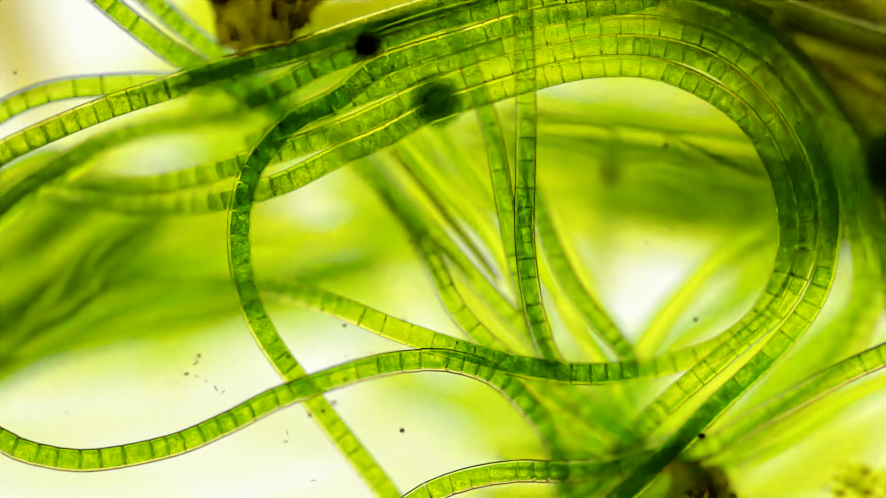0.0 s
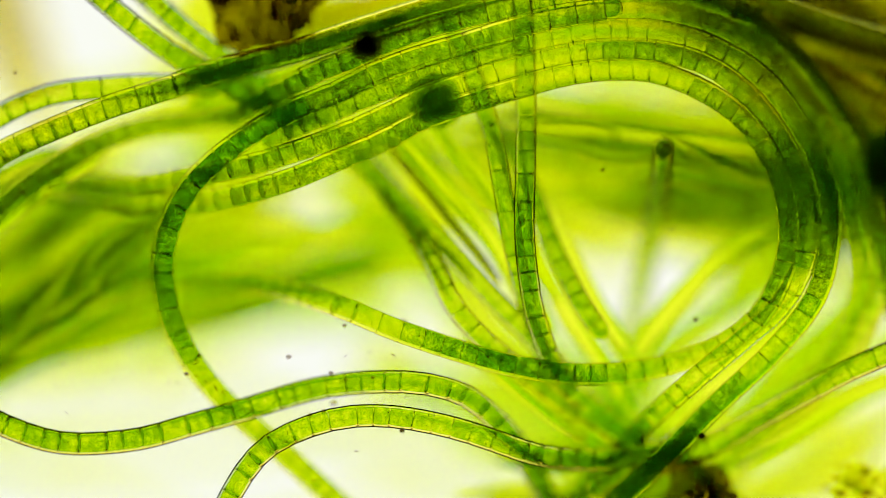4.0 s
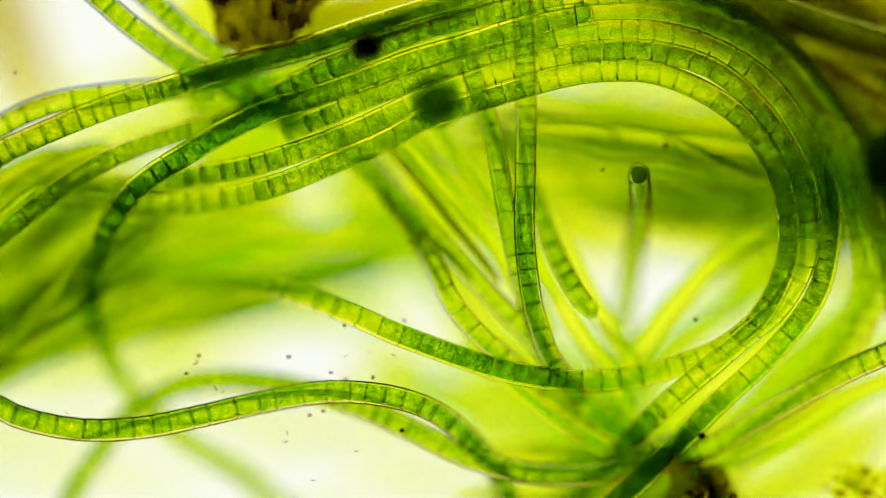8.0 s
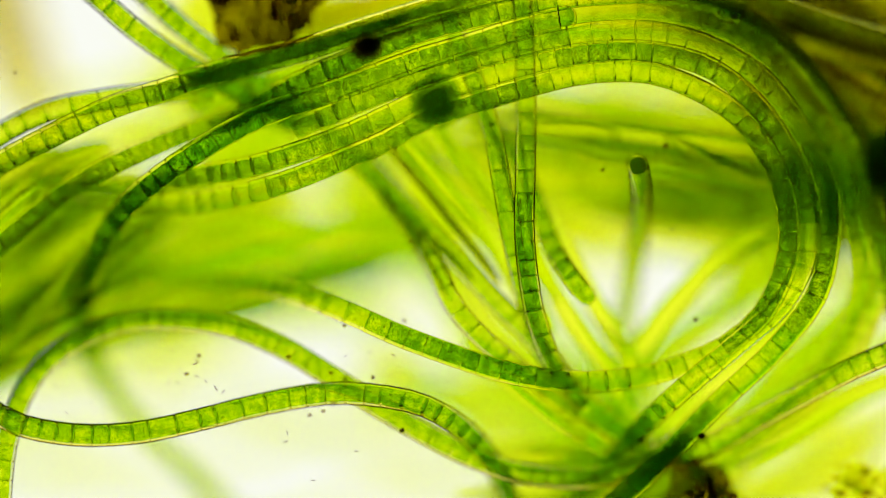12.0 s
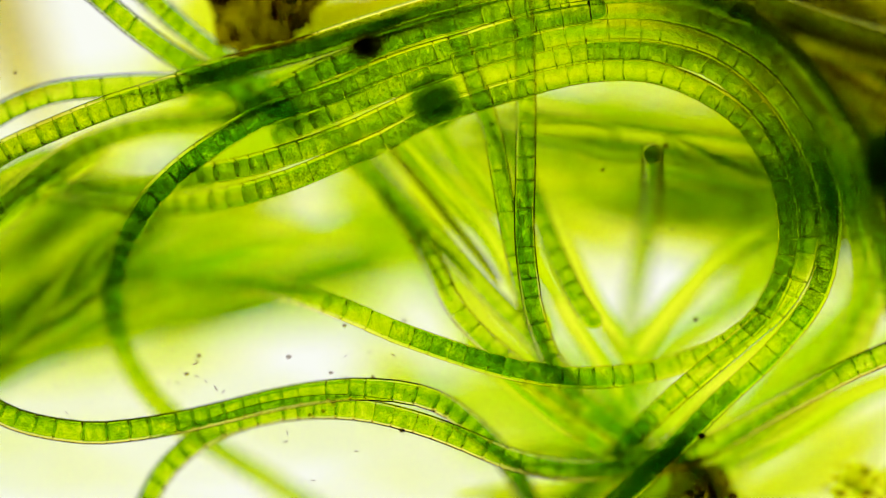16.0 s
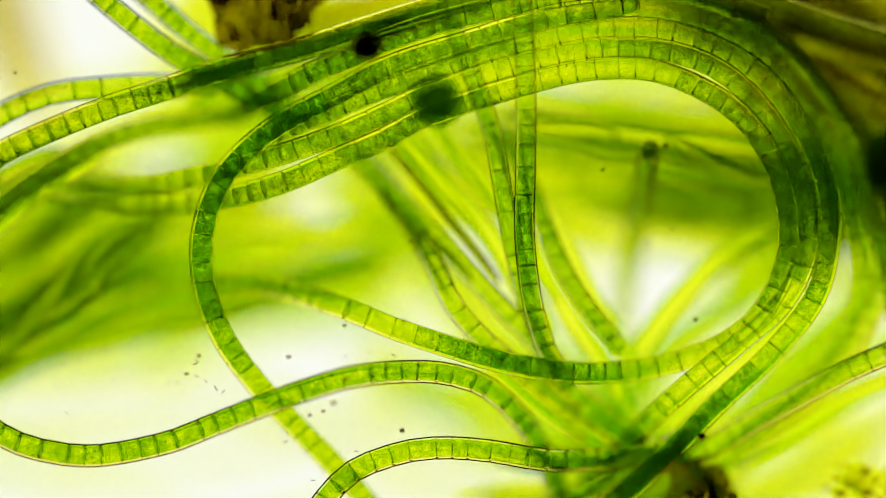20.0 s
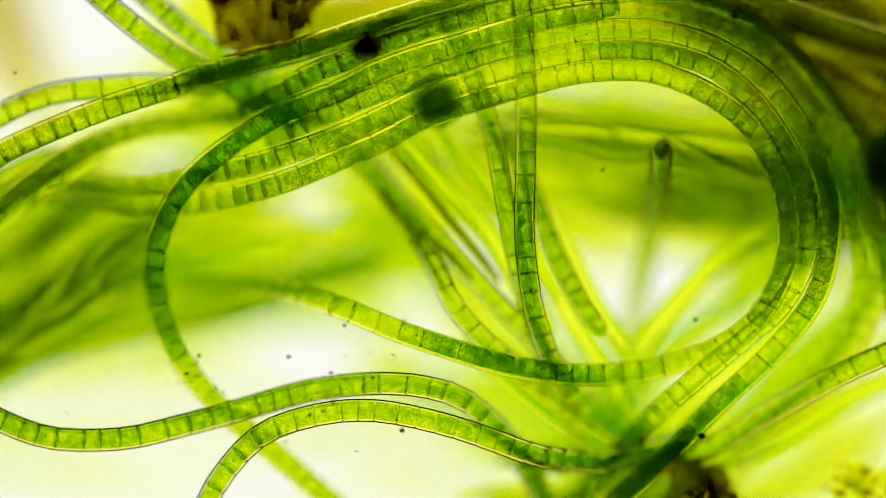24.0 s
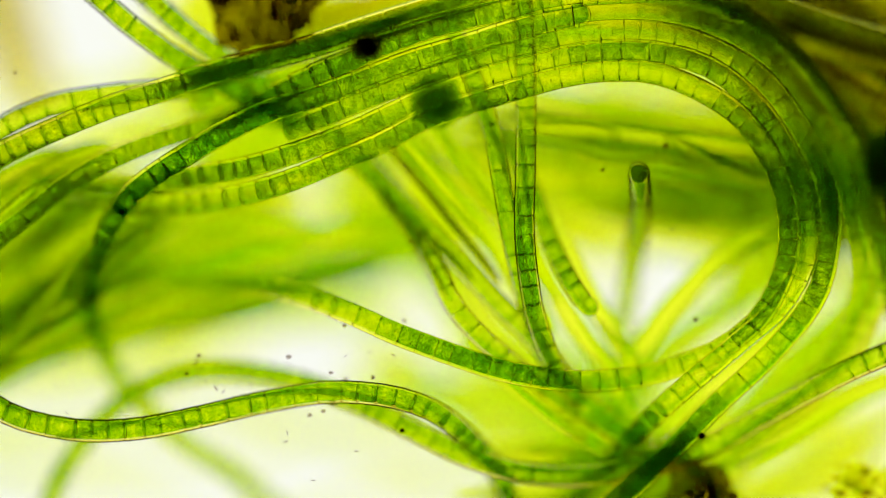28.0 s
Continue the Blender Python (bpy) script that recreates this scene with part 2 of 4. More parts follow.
def granules(length, seed):
    """A few dark grains inside a cell, in rows across it."""
    dice = random.Random(seed)
    bm = bmesh.new()
    for _ in range(dice.choice((1, 2, 2, 4))):
        size = dice.choice((0.0008, 0.0010, 0.0013, 0.0018))
        a, out_by = dice.uniform(0, 6.28), RADIUS * 0.75 * math.sqrt(dice.random())
        where = Vector((dice.choice((-0.25, 0.0, 0.22)) * length + dice.gauss(0, 0.001), out_by * math.cos(a), out_by * math.sin(a)))
        bmesh.ops.create_icosphere(bm, subdivisions=1, radius=size, matrix=Matrix.Translation(where) @ Matrix.Diagonal((0.8, dice.uniform(1, 2.0), 1, 1)))
    return shared("granules", bm, GRAIN)


CELLS = [cell_meshes(l, WALL, 0.90, GREEN, 1.05) for l in LENGTHS]
CLOSE_CELLS = [cell_meshes(l, THIN_WALL, 0.845, TINTED_GREEN) for l in LENGTHS]
PLAIN_CELLS = [cell_meshes(l, THIN_WALL, 0.845, GREEN) for l in LENGTHS]
PALE_CELLS = [cell_meshes(l, WALL, 0.87, PALE) for l in LENGTHS]
SEPTA = [[cross_wall(l / 2, 20 * i + k) for k in range(8)] for i, l in enumerate(LENGTHS)]
GRANULES = [[granules(l, 10 * i + k) for k in range(6)] for i, l in enumerate(LENGTHS)]
TIP, RICH_TIP = [], []
for tips_made, green in ((TIP, GREEN), (RICH_TIP, TIP_GREEN)):
    for nm, scale_r, mt in (("cell", 1.0, WALL if green is TIP_GREEN else THIN_WALL), ("protoplast", 0.86, green)):
        rr = RADIUS * scale_r
        b = lathe([(-0.0136, 0.97 * rr), (-0.0125, rr)] + [(-0.002 + rr * math.sin(a), rr * math.cos(a)) for a in (0.0, 0.3, 0.6, 0.9, 1.15, 1.35, 1.48)], 2 * SIDES, caps=True)
        me = bpy.data.meshes.new(nm)
        b.to_mesh(me)
        b.free()
        for f in me.polygons:
            f.use_smooth = True
        me.materials.append(mt)
        tips_made.append(me)

MOVERS, SWAYERS = [], []


def rise(x, a, z, soft=0.05):
    """1 between a and z, falling to 0 over a short stretch beside them."""
    return min(max((x - a) / soft + 0.5, 0), 1) * min(max((z - x) / soft + 0.5, 0), 1)


def filament(label, states, first, last, glide=0.0, seed=1, girth=1.0, tips=(False, False), still=False, shaded_at=False, pale=False, close=False, light=False, bright=(0, 0), front=-99.0, tail=99.0, lean=1, deep=1.7, faint=0.34, plain_from=99.0, name="algal_filament"):
    """A chain of cells along a line. states: (moment, points) pairs; first, last: the stretch of the line that the
    cells fill at moment 0;
    glide: metres of its own length that it travels in each second of its creep; shaded_at, bright: stretches with
    overlap shade or brightness put into the density;
    lean: the side to which the protoplasts of a close-lying filament are shifted; plain_from: the length from which its
    cells lose the painted-in olive light."""
    dice = random.Random(seed)
    base = tagged(new(name), label, "alga", "algal filaments")
    lines = [(m, smooth_line(pts)) for m, pts in states]
    s, chain = first, []
    while s < last:
        k = dice.choice((0, 0, 1, 1, 1, 2, 2, 3))
        if not chain and tips[0]:
            k = 0
        chain.append((k, s + LENGTHS[k] / 2))
        s += LENGTHS[k]
    for i, (k, mid) in enumerate(chain):
        at_tip = (i == 0 and tips[0]) or (i == len(chain) - 1 and tips[1])
        green = 0.7 if light == "mid" else 0.42 if light is True else light or 1.1
        # lower density stands in for the brightness of blurred or lighter stretches
        green += (faint - green) * max(rise(mid, -99, front), rise(mid, tail, 99), *(rise(mid, a, z) for a, z in zip(bright[0::2], bright[1::2])))
        if shaded_at is not False:
            # higher density stands in for the shade of filaments lying over each other
            green += (deep - green) * (1 if shaded_at is True else max(rise(mid, a, z, 0.16) for a, z in zip(shaded_at[0::2], shaded_at[1::2])))
        green *= math.exp(dice.gauss(0, 0.09))
        meshes = (RICH_TIP if pale else TIP) if at_tip else (PALE_CELLS if pale else PLAIN_CELLS if close and mid > plain_from else CLOSE_CELLS if close else CELLS)[k]
        cell = new("cell", meshes[0])
        cell.parent = base
        cell.scale = (1, girth, girth)
        inner = new("protoplast", meshes[1])
        inner.parent = cell
        inner.color = (green, green, green, 1)
        if close:
            inner.location = (0, -0.0021 * lean, 0)
        if not at_tip and not pale:
            new("septum", dice.choice(SEPTA[k])).parent = cell
            if dice.random() < 0.45:
                new("granules", dice.choice(GRANULES[k])).parent = cell
        MOVERS.append((cell, lines, mid, glide, i == 0 and tips[0], still))
    return base


def place_on(lines, sigma, s, back):
    """The pose of a cell at the length s of the creeping line at the moment sigma."""
    m = [q for q, _ in lines]
    if len(lines) == 1:
        p, d = on_line(lines[0][1], s)
    else:
        i = int(min(max(np.searchsorted(m, sigma) - 1, 0), len(m) - 2))
        f = min(max((sigma - m[i]) / (m[i + 1] - m[i]), 0), 1)
        (p0, d0), (p1, d1) = on_line(lines[i][1], s), on_line(lines[i + 1][1], s)
        p, d = p0 * (1 - f) + p1 * f, d0 * (1 - f) + d1 * f
    steep = abs(d[2]) / (math.hypot(d[0], d[1]) + 1e-9)
    x = Vector((d[0], d[1], d[2] * (0.5 + 0.5 * min(max((steep - 0.6) / 0.6, 0), 1)))).normalized() * (-1 if back else 1)
    y = Vector((0, 0, 1)).cross(x).normalized()
    z = x.cross(y)
    return Matrix((( x.x, y.x, z.x, p[0]), (x.y, y.y, z.y, p[1]), (x.z, y.z, z.z, p[2]), (0, 0, 0, 1)))


def creep(t):
    """The moment of the creep at t seconds: out to 11, back to the start, and out again."""
    times = (0, 10.6, 11, 11.4, 21.5, 22.0, 22.5, 23.0, 23.5, 24, 25, 26, 27, 28)
    moments = (0, 10.6, 10.9, 10.6, 0.5, 0.25, 1.0, 2.6, 3.85, 4.4, 5.3, 6.25, 7.3, 8.3)
    return float(np.interp(t, times, moments))


TIMES = [0, 1, 2, 3, 4, 5, 6, 7, 8, 9, 10, 10.6, 11, 11.4, 12, 13, 14, 15, 16, 17, 18, 19, 20, 21, 21.5, 22, 22.5, 23, 23.5, 24, 25, 26, 27, 28]


def motions():
    for ob, rows in SWAYERS:
        walk(ob, [(t, pose(np.interp(creep(t), *rows[0:2]), np.interp(creep(t), rows[0], rows[2]), 0)) for t in TIMES])
    for cell, lines, mid, glide, back, still in MOVERS:
        if still:
            cell.matrix_basis = place_on(lines, 0, mid, back) @ Matrix.Diagonal((*cell.scale, 1))
            continue
        walk(cell, [(t, place_on(lines, creep(t), mid + glide * creep(t), back)) for t in TIMES])


# ---- the slide and the lamp field ----
def slab(name, mat, w, d, top, thick):
    bm = bmesh.new()
    bmesh.ops.create_cube(bm, size=1.0)
    bmesh.ops.scale(bm, vec=(w, d, thick), verts=bm.verts)
    bmesh.ops.bevel(bm, geom=bm.edges[:], offset=0.02, segments=2, affect="EDGES")
    bmesh.ops.translate(bm, vec=(0, 0, top - thick / 2), verts=bm.verts)
    return part(name, bm, mat)


tagged(slab("floor", GLASS, 7.0, 5.0, -1.55, 0.5), "clear glass slide under the green preparation", "glass slide", kind="structure")
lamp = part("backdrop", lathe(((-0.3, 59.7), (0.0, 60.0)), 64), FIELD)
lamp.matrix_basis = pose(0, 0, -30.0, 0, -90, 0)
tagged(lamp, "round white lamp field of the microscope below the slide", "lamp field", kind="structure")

# ---- the creeping filaments in the plane of focus ----
IN_BUNDLE = ((1060, 19, 0), (1000, 28, 0), (960, 36, 0), (890, 57, 0), (825, 78, 0), (728, 106, 0), (660, 132, 0))


def loop_state(points, lift, tip):
    """The loop from its free end in the bundle, along the bundle, and round its own points."""
    return ((tip, 28 - 0.145 * (tip - 1000) + lift, 0),) + tuple((u, v + lift, z) for u, v, z in IN_BUNDLE if u < tip - 30) + tuple(points)


LOOP = (
    (0, loop_state(((600, 172, 0), (520, 215, 0), (455, 285, 0), (428, 360, 0), (423, 440, 0), (440, 530, -0.01), (480, 610, -0.02), (540, 690, -0.045), (610, 780, -0.06), (690, 880, -0.08), (740, 960, -0.1)), -8, 1166)),
    (3, loop_state(((600, 165, 0), (520, 200, 0), (430, 258, 0), (360, 330, 0), (327, 410, 0), (322, 480, 0), (340, 560, -0.01), (380, 635, -0.03), (450, 715, -0.055), (540, 800, -0.1), (620, 880, -0.12), (690, 960, -0.14)), 0, 1112)),
    (5.5, loop_state(((600, 160, 0), (480, 205, 0), (360, 278, 0), (285, 345, -0.01), (240, 430, -0.04), (230, 500, -0.075), (245, 590, -0.1), (290, 670, -0.12), (355, 735, -0.1), (440, 800, -0.13), (540, 870, -0.15), (640, 950, -0.2)), -2, 1080)),
    (6, loop_state(((600, 159, 0), (462, 207, 0), (360, 268, 0), (288, 328, -0.007), (236, 398, -0.03), (210, 460, -0.075), (201, 520, -0.115), (204, 575, -0.15), (226, 640, -0.18), (270, 705, -0.18), (340, 765, -0.22), (440, 830, -0.28), (540, 890, -0.32), (620, 950, -0.36)), -1, 1073)),
    (7, loop_state(((600, 158, 0), (450, 208, 0), (360, 262, 0), (290, 318, -0.005), (230, 376, -0.02), (195, 432, -0.065), (180, 490, -0.115), (175, 550, -0.16), (190, 620, -0.22), (230, 690, -0.25), (285, 745, -0.3), (380, 805, -0.35), (480, 870, -0.4), (590, 950, -0.45)), 0, 1060)),
    (8, loop_state(((600, 156, 0), (450, 207, 0), (320, 278, 0), (235, 340, -0.02), (185, 420, -0.08), (165, 490, -0.15), (165, 560, -0.22), (190, 630, -0.29), (240, 705, -0.34), (330, 780, -0.32), (440, 850, -0.4), (560, 950, -0.5)), 2, 1047)),
    (11, loop_state(((600, 158, 0), (450, 213, 0), (320, 290, 0), (225, 370, -0.04), (170, 450, -0.11), (143, 520, -0.21), (138, 580, -0.32), (150, 640, -0.42), (190, 710, -0.5), (250, 790, -0.5), (330, 880, -0.55), (420, 960, -0.6)), 4, 1003)),
)
filament("long green filament bending into a wide open loop", LOOP, 0.0, 2.4, 0.0, 11, shaded_at=(0.45, 0.94), tail=1.2, close=True, girth=1.07, tips=(True, False), lean=-1, deep=2.0, faint=0.55, plain_from=0.6)

WAVE = (
    (0, ((1000, 900, -0.2), (985, 800, -0.14), (945, 732, -0.08), (880, 668, -0.035), (800, 640, -0.008), (720, 640, 0.015), (640, 655, 0.045), (560, 680, 0.045), (480, 710, 0.04), (400, 750, 0.03), (300, 790, 0.02), (160, 815, 0.02), (60, 803, 0.02), (0, 778, 0.02), (-70, 735, 0.02))),
    (3, ((1000, 920, -0.2), (965, 840, -0.14), (925, 765, -0.08), (860, 700, -0.035), (785, 673, -0.008), (700, 668, 0.015), (610, 675, 0.045), (530, 697, 0.045), (450, 725, 0.04), (370, 752, 0.03), (280, 784, 0.02), (160, 804, 0.02), (60, 789, 0.02), (0, 764, 0.02), (-70, 715, 0.02))),
    (5.5, ((950, 900, -0.2), (925, 850, -0.14), (880, 788, -0.08), (800, 720, -0.035), (730, 695, -0.008), (640, 688, 0.015), (560, 695, 0.045), (480, 710, 0.045), (400, 730, 0.04), (320, 748, 0.03), (240, 762, 0.02), (160, 768, 0.02), (60, 755, 0.02), (0, 733, 0.02), (-70, 690, 0.02))),
    (8, ((905, 900, -0.2), (880, 838, -0.14), (830, 778, -0.08), (770, 730, -0.035), (700, 704, -0.008), (620, 694, 0.015), (550, 697, 0.03), (450, 715, 0.03), (350, 738, 0.02), (250, 757, 0.02), (150, 761, 0.02), (60, 746, 0.02), (0, 722, 0.02), (-70, 675, 0.02))),
    (11, ((910, 905, -0.2), (890, 855, -0.14), (865, 802, -0.08), (820, 757, -0.035), (760, 722, -0.008), (700, 706, 0.015), (620, 698, 0.03), (550, 702, 0.03), (450, 721, 0.03), (350, 747, 0.02), (250, 769, 0.02), (150, 776, 0.02), (60, 766, 0.02), (0, 742, 0.02), (-70, 695, 0.02))),
)
filament("bright green filament in a shallow wave across the clear field", WAVE, -0.7, 1.6, 0.062, 21, light=0.9)

ROOT = ((1560, 1180, -0.4), (1400, 1010, -0.35), (1290, 890, -0.25), (1225, 830, -0.13))
ARC = (
    (0, ROOT + ((1180, 800, -0.08), (1120, 818, -0.08), (1050, 832, -0.06), (980, 835, -0.03), (920, 834, 0), (850, 843, 0), (790, 860, 0), (740, 884, 0), (690, 925, 0), (650, 980, 0), (640, 1100, 0))),
    (3, ROOT + ((1180, 800, -0.08), (1120, 803, -0.07), (1050, 806, -0.06), (980, 805, -0.03), (930, 797, 0), (860, 776, 0), (780, 758, 0), (700, 753, 0), (620, 765, 0), (550, 796, 0), (490, 850, 0), (460, 910, 0), (440, 1000, 0))),
    (4.4, ROOT + ((1180, 800, -0.08), (1120, 812, -0.075), (1050, 818, -0.07), (980, 812, -0.04), (930, 800, -0.01), (880, 782, 0), (820, 761, 0), (750, 742, 0), (680, 729, 0), (620, 727, 0), (560, 735, 0), (500, 752, 0), (455, 776, -0.01), (412, 818, -0.02), (371, 880, -0.03), (345, 960, -0.04))),
    (5.5, ROOT + ((1180, 800, -0.08), (1120, 820, -0.08), (1050, 830, -0.08), (980, 826, -0.06), (900, 806, -0.03), (820, 770, 0), (740, 743, 0), (650, 724, 0), (560, 724, 0), (470, 741, -0.01), (390, 775, -0.02), (330, 822, -0.03), (290, 882, -0.04), (265, 960, -0.05))),
    (7, ROOT + ((1180, 800, -0.08), (1120, 823, -0.08), (1050, 836, -0.08), (980, 836, -0.07), (900, 822, -0.05), (820, 795, -0.04), (740, 763, -0.04), (650, 736, -0.06), (560, 718, -0.1), (470, 714, -0.13), (390, 723, -0.15), (320, 748, -0.16), (260, 785, -0.16), (215, 835, -0.16), (185, 890, -0.16), (165, 960, -0.16))),
    (8, ROOT + ((1180, 800, -0.08), (1120, 825, -0.08), (1050, 840, -0.08), (980, 842, -0.08), (900, 831, -0.06), (820, 806, -0.06), (740, 768, -0.07), (650, 726, -0.11), (540, 690, -0.17), (420, 673, -0.22), (310, 688, -0.25), (230, 735, -0.26), (170, 810, -0.26), (120, 890, -0.26), (90, 970, -0.26))),
    (9, ROOT + ((1180, 800, -0.08), (1120, 828, -0.08), (1050, 843, -0.08), (980, 844, -0.08), (900, 832, -0.06), (820, 804, -0.06), (740, 764, -0.08), (660, 718, -0.12), (580, 672, -0.17), (500, 640, -0.21), (400, 618, -0.23), (280, 618, -0.24), (170, 648, -0.24), (90, 715, -0.24), (48, 800, -0.24), (30, 890, -0.24), (20, 980, -0.24))),
    (10, ROOT + ((1180, 800, -0.08), (1120, 829, -0.08), (1050, 845, -0.08), (980, 845, -0.08), (900, 832, -0.06), (820, 802, -0.06), (740, 761, -0.06), (660, 714, -0.06), (580, 663, -0.065), (500, 616, -0.07), (400, 577, -0.07), (280, 564, -0.08), (190, 578, -0.09), (100, 625, -0.08), (45, 690, -0.06), (12, 780, -0.03), (0, 880, -0.02), (-5, 980, 0))),
    (11, ROOT + ((1180, 800, -0.08), (1120, 830, -0.08), (1050, 846, -0.08), (980, 845, -0.08), (900, 832, -0.06), (820, 800, -0.05), (740, 756, -0.06), (660, 710, -0.05), (580, 665, -0.05), (500, 622, -0.06), (400, 585, -0.06), (280, 572, -0.07), (180, 582, -0.09), (80, 617, -0.12), (0, 665, -0.15), (-60, 710, -0.17))),
)
filament("green filament arching out over the white field", ARC, -0.45, 1.75, 0.073, 31, light="mid")

INNER = ((120, 345, -0.22), (220, 358, -0.15), (310, 362, -0.09), (400, 350, -0.04), (500, 322, 0), (600, 282, 0), (680, 248, 0), (750, 210, 0), (830, 182, 0), (900, 160, 0), (1000, 133, 0), (1080, 123, 0), (1160, 128, 0), (1240, 158, 0), (1310, 205, 0),
         (1360, 272, 0), (1390, 350, 0), (1396, 430, 0), (1378, 500, 0), (1338, 565, -0.02), (1270, 615, -0.045), (1190, 642, -0.045), (1120, 655, -0.03), (1040, 660, -0.01), (960, 653, 0), (880, 638, 0), (800, 615, 0), (700, 582, -0.01), (620, 550, -0.03), (530, 519, -0.095), (450, 502, -0.16), (370, 500, -0.23))
filament("long green filament coiled round the inside of the bundle", ((0, tuple((u, v - (6 if v < 300 else -2), z) for u, v, z in INNER)), (3, INNER), (8, tuple((u, v + (2 if v < 300 else 16 * math.exp(-((u - 960) / 330) ** 2)), z) for u, v, z in INNER)), (11, tuple((u, v + (4 if v < 300 else 18 * math.exp(-((u - 960) / 330) ** 2)), z) for u, v, z in INNER))), -0.3, 3.3, 0.012, 41, close=True, plain_from=1.7, girth=1.03, front=0.33, tail=2.36, bright=(0.84, 1.2, 1.7, 2.0), shaded_at=(0.66, 0.82, 1.42, 1.64, 2.1, 2.3))

SECOND = ((150, 318, -0.25), (250, 325, -0.15), (350, 310, -0.06), (440, 292, -0.02), (530, 265, 0), (620, 232, 0), (700, 195, 0), (750, 171, 0), (830, 143, 0), (900, 121, 0), (1000, 97, 0), (1080, 87, 0), (1170, 91, 0), (1260, 119, -0.005), (1335, 179, -0.005),
          (1391, 259, -0.005), (1427, 350, -0.005), (1430, 430, 0), (1413, 490, 0.012), (1375, 548, 0.025), (1325, 592, 0.03), (1268, 640, 0.01), (1180, 715, -0.03), (1120, 775, -0.11), (1060, 840, -0.2))
filament("green filament lying second in the curved bundle", ((0, tuple((u, v - (7 if v < 300 else 0), z) for u, v, z in SECOND)), (3, SECOND), (11, tuple((u, v + (4 if v < 300 else 0), z) for u, v, z in SECOND))), 0.0, 2.75, -0.014, 51, close=True, plain_from=1.7, girth=1.0, front=0.35, bright=(0.8, 1.12, 1.74, 2.2), shaded_at=(1.44, 1.64))

THIRD = ((440, 262, -0.12), (510, 232, -0.06), (580, 200, -0.02), (662, 166, 0), (764, 128, 0), (850, 99, 0), (930, 79, 0), (1000, 62, 0), (1080, 52, 0), (1170, 55, 0), (1260, 81, -0.01), (1350, 137, -0.02),
         (1414, 219, -0.03), (1453, 294, -0.03), (1470, 370, -0.02), (1464, 458, -0.01), (1437, 537, 0), (1365, 626, 0), (1264, 721, 0), (1169, 817, -0.01), (1070, 905, -0.02), (1000, 960, -0.03))
filament("green filament lying third in the curved bundle", ((0, tuple((u, v - (7 if v < 300 else 0), z) for u, v, z in THIRD)), (3, THIRD), (11, tuple((u, v + (4 if v < 300 else 0), z) for u, v, z in THIRD))), 0.0, 2.6, 0.012, 61, close=True, plain_from=1.4, girth=1.0, bright=(0.52, 0.84, 1.44, 1.58), shaded_at=(1.06, 1.36, 1.66, 2.2))

FIFTH = ((420, 200, -0.12), (490, 163, -0.06), (560, 128, -0.02), (621, 103, 0), (677, 77, 0), (764, 46, 0), (866, 20, 0), (960, 0, 0), (1060, -14, -0.01), (1200, -14, -0.03), (1320, 20, -0.05))
filament("dark green filament lying fifth in the curved bundle", ((0, tuple((u, v - 6, z) for u, v, z in FIFTH)), (3, FIFTH), (11, tuple((u, v + 4, z) for u, v, z in FIFTH))), 0.0, 1.0, -0.005, 62, bright=(0.68, 1.0), shaded_at=(0.2, 0.56), close=True, girth=1.06)

TOP = ((-60, 320, -0.05), (0, 272, -0.03), (100, 226, -0.01), (200, 187, 0), (300, 155, 0.01), (345, 138, 0.02), (430, 112, 0.03), (540, 84, 0.03), (650, 48, 0.03), (740, 20, 0.03), (850, -10, 0.03), (1000, -40, 0.0))
filament("dark green filament crossing above the bundle", ((0, TOP), (3, TOP), (8, TOP), (11, tuple((u, v + 3 + 0.12 * max(0, 200 - u), z) for u, v, z in TOP))), 0.0, 1.3, 0.004, 71, shaded_at=(0.4, 0.72), close=True, light=0.8, girth=1.08)

OUTER = ((1000, 30, -0.08), (1080, 16, -0.06), (1170, 18, -0.055), (1270, 46, -0.055), (1368, 106, -0.06), (1440, 195, -0.06), (1485, 283, -0.06), (1507, 370, -0.06), (1522, 440, -0.08), (1524, 510, -0.1), (1492, 600, -0.12), (1420, 690, -0.13), (1325, 775, -0.13), (1230, 860, -0.13))
filament("dull green filament along the outside of the bundle", ((0, OUTER),), 0.0, 1.6, 0.0, 81, still=True, close=True, plain_from=0.6, light=0.3, shaded_at=(0.2, 0.6))
FARTHER = ((1150, -30, -0.1), (1285, 8, -0.09), (1390, 75, -0.09), (1470, 172, -0.09), (1520, 270, -0.09), (1545, 370, -0.09), (1572, 470, -0.1), (1590, 565, -0.11))
filament("shaded green filament outside the bundle", ((0, FARTHER),), 0.0, 0.85, 0.0, 84, still=True, close=True)
filament("dull green filament bowed above the bundle", ((0, ((1000, -30, -0.1), (1150, -15, -0.1), (1280, 20, -0.1), (1390, 85, -0.12), (1480, 170, -0.14), (1545, 270, -0.16), (1580, 400, -0.18))),), 0.0, 0.8, 0.0, 82, still=True, close=True)

ARM = ((-40, 222, -0.06), (30, 183, -0.05), (100, 160, -0.05), (180, 151, -0.05), (260, 147, -0.06), (340, 148, -0.08))
filament("yellow-green filament curving towards the dark clump", tuple((m, tuple((u, v + d * max(0.2, 1 - u / 500), z) for u, v, z in ARM)) for m, d in ((0, 0), (3, 8), (6, 3), (9, 37), (11, 43))), 0.0, 0.42, 0.0, 91, light=0.38)
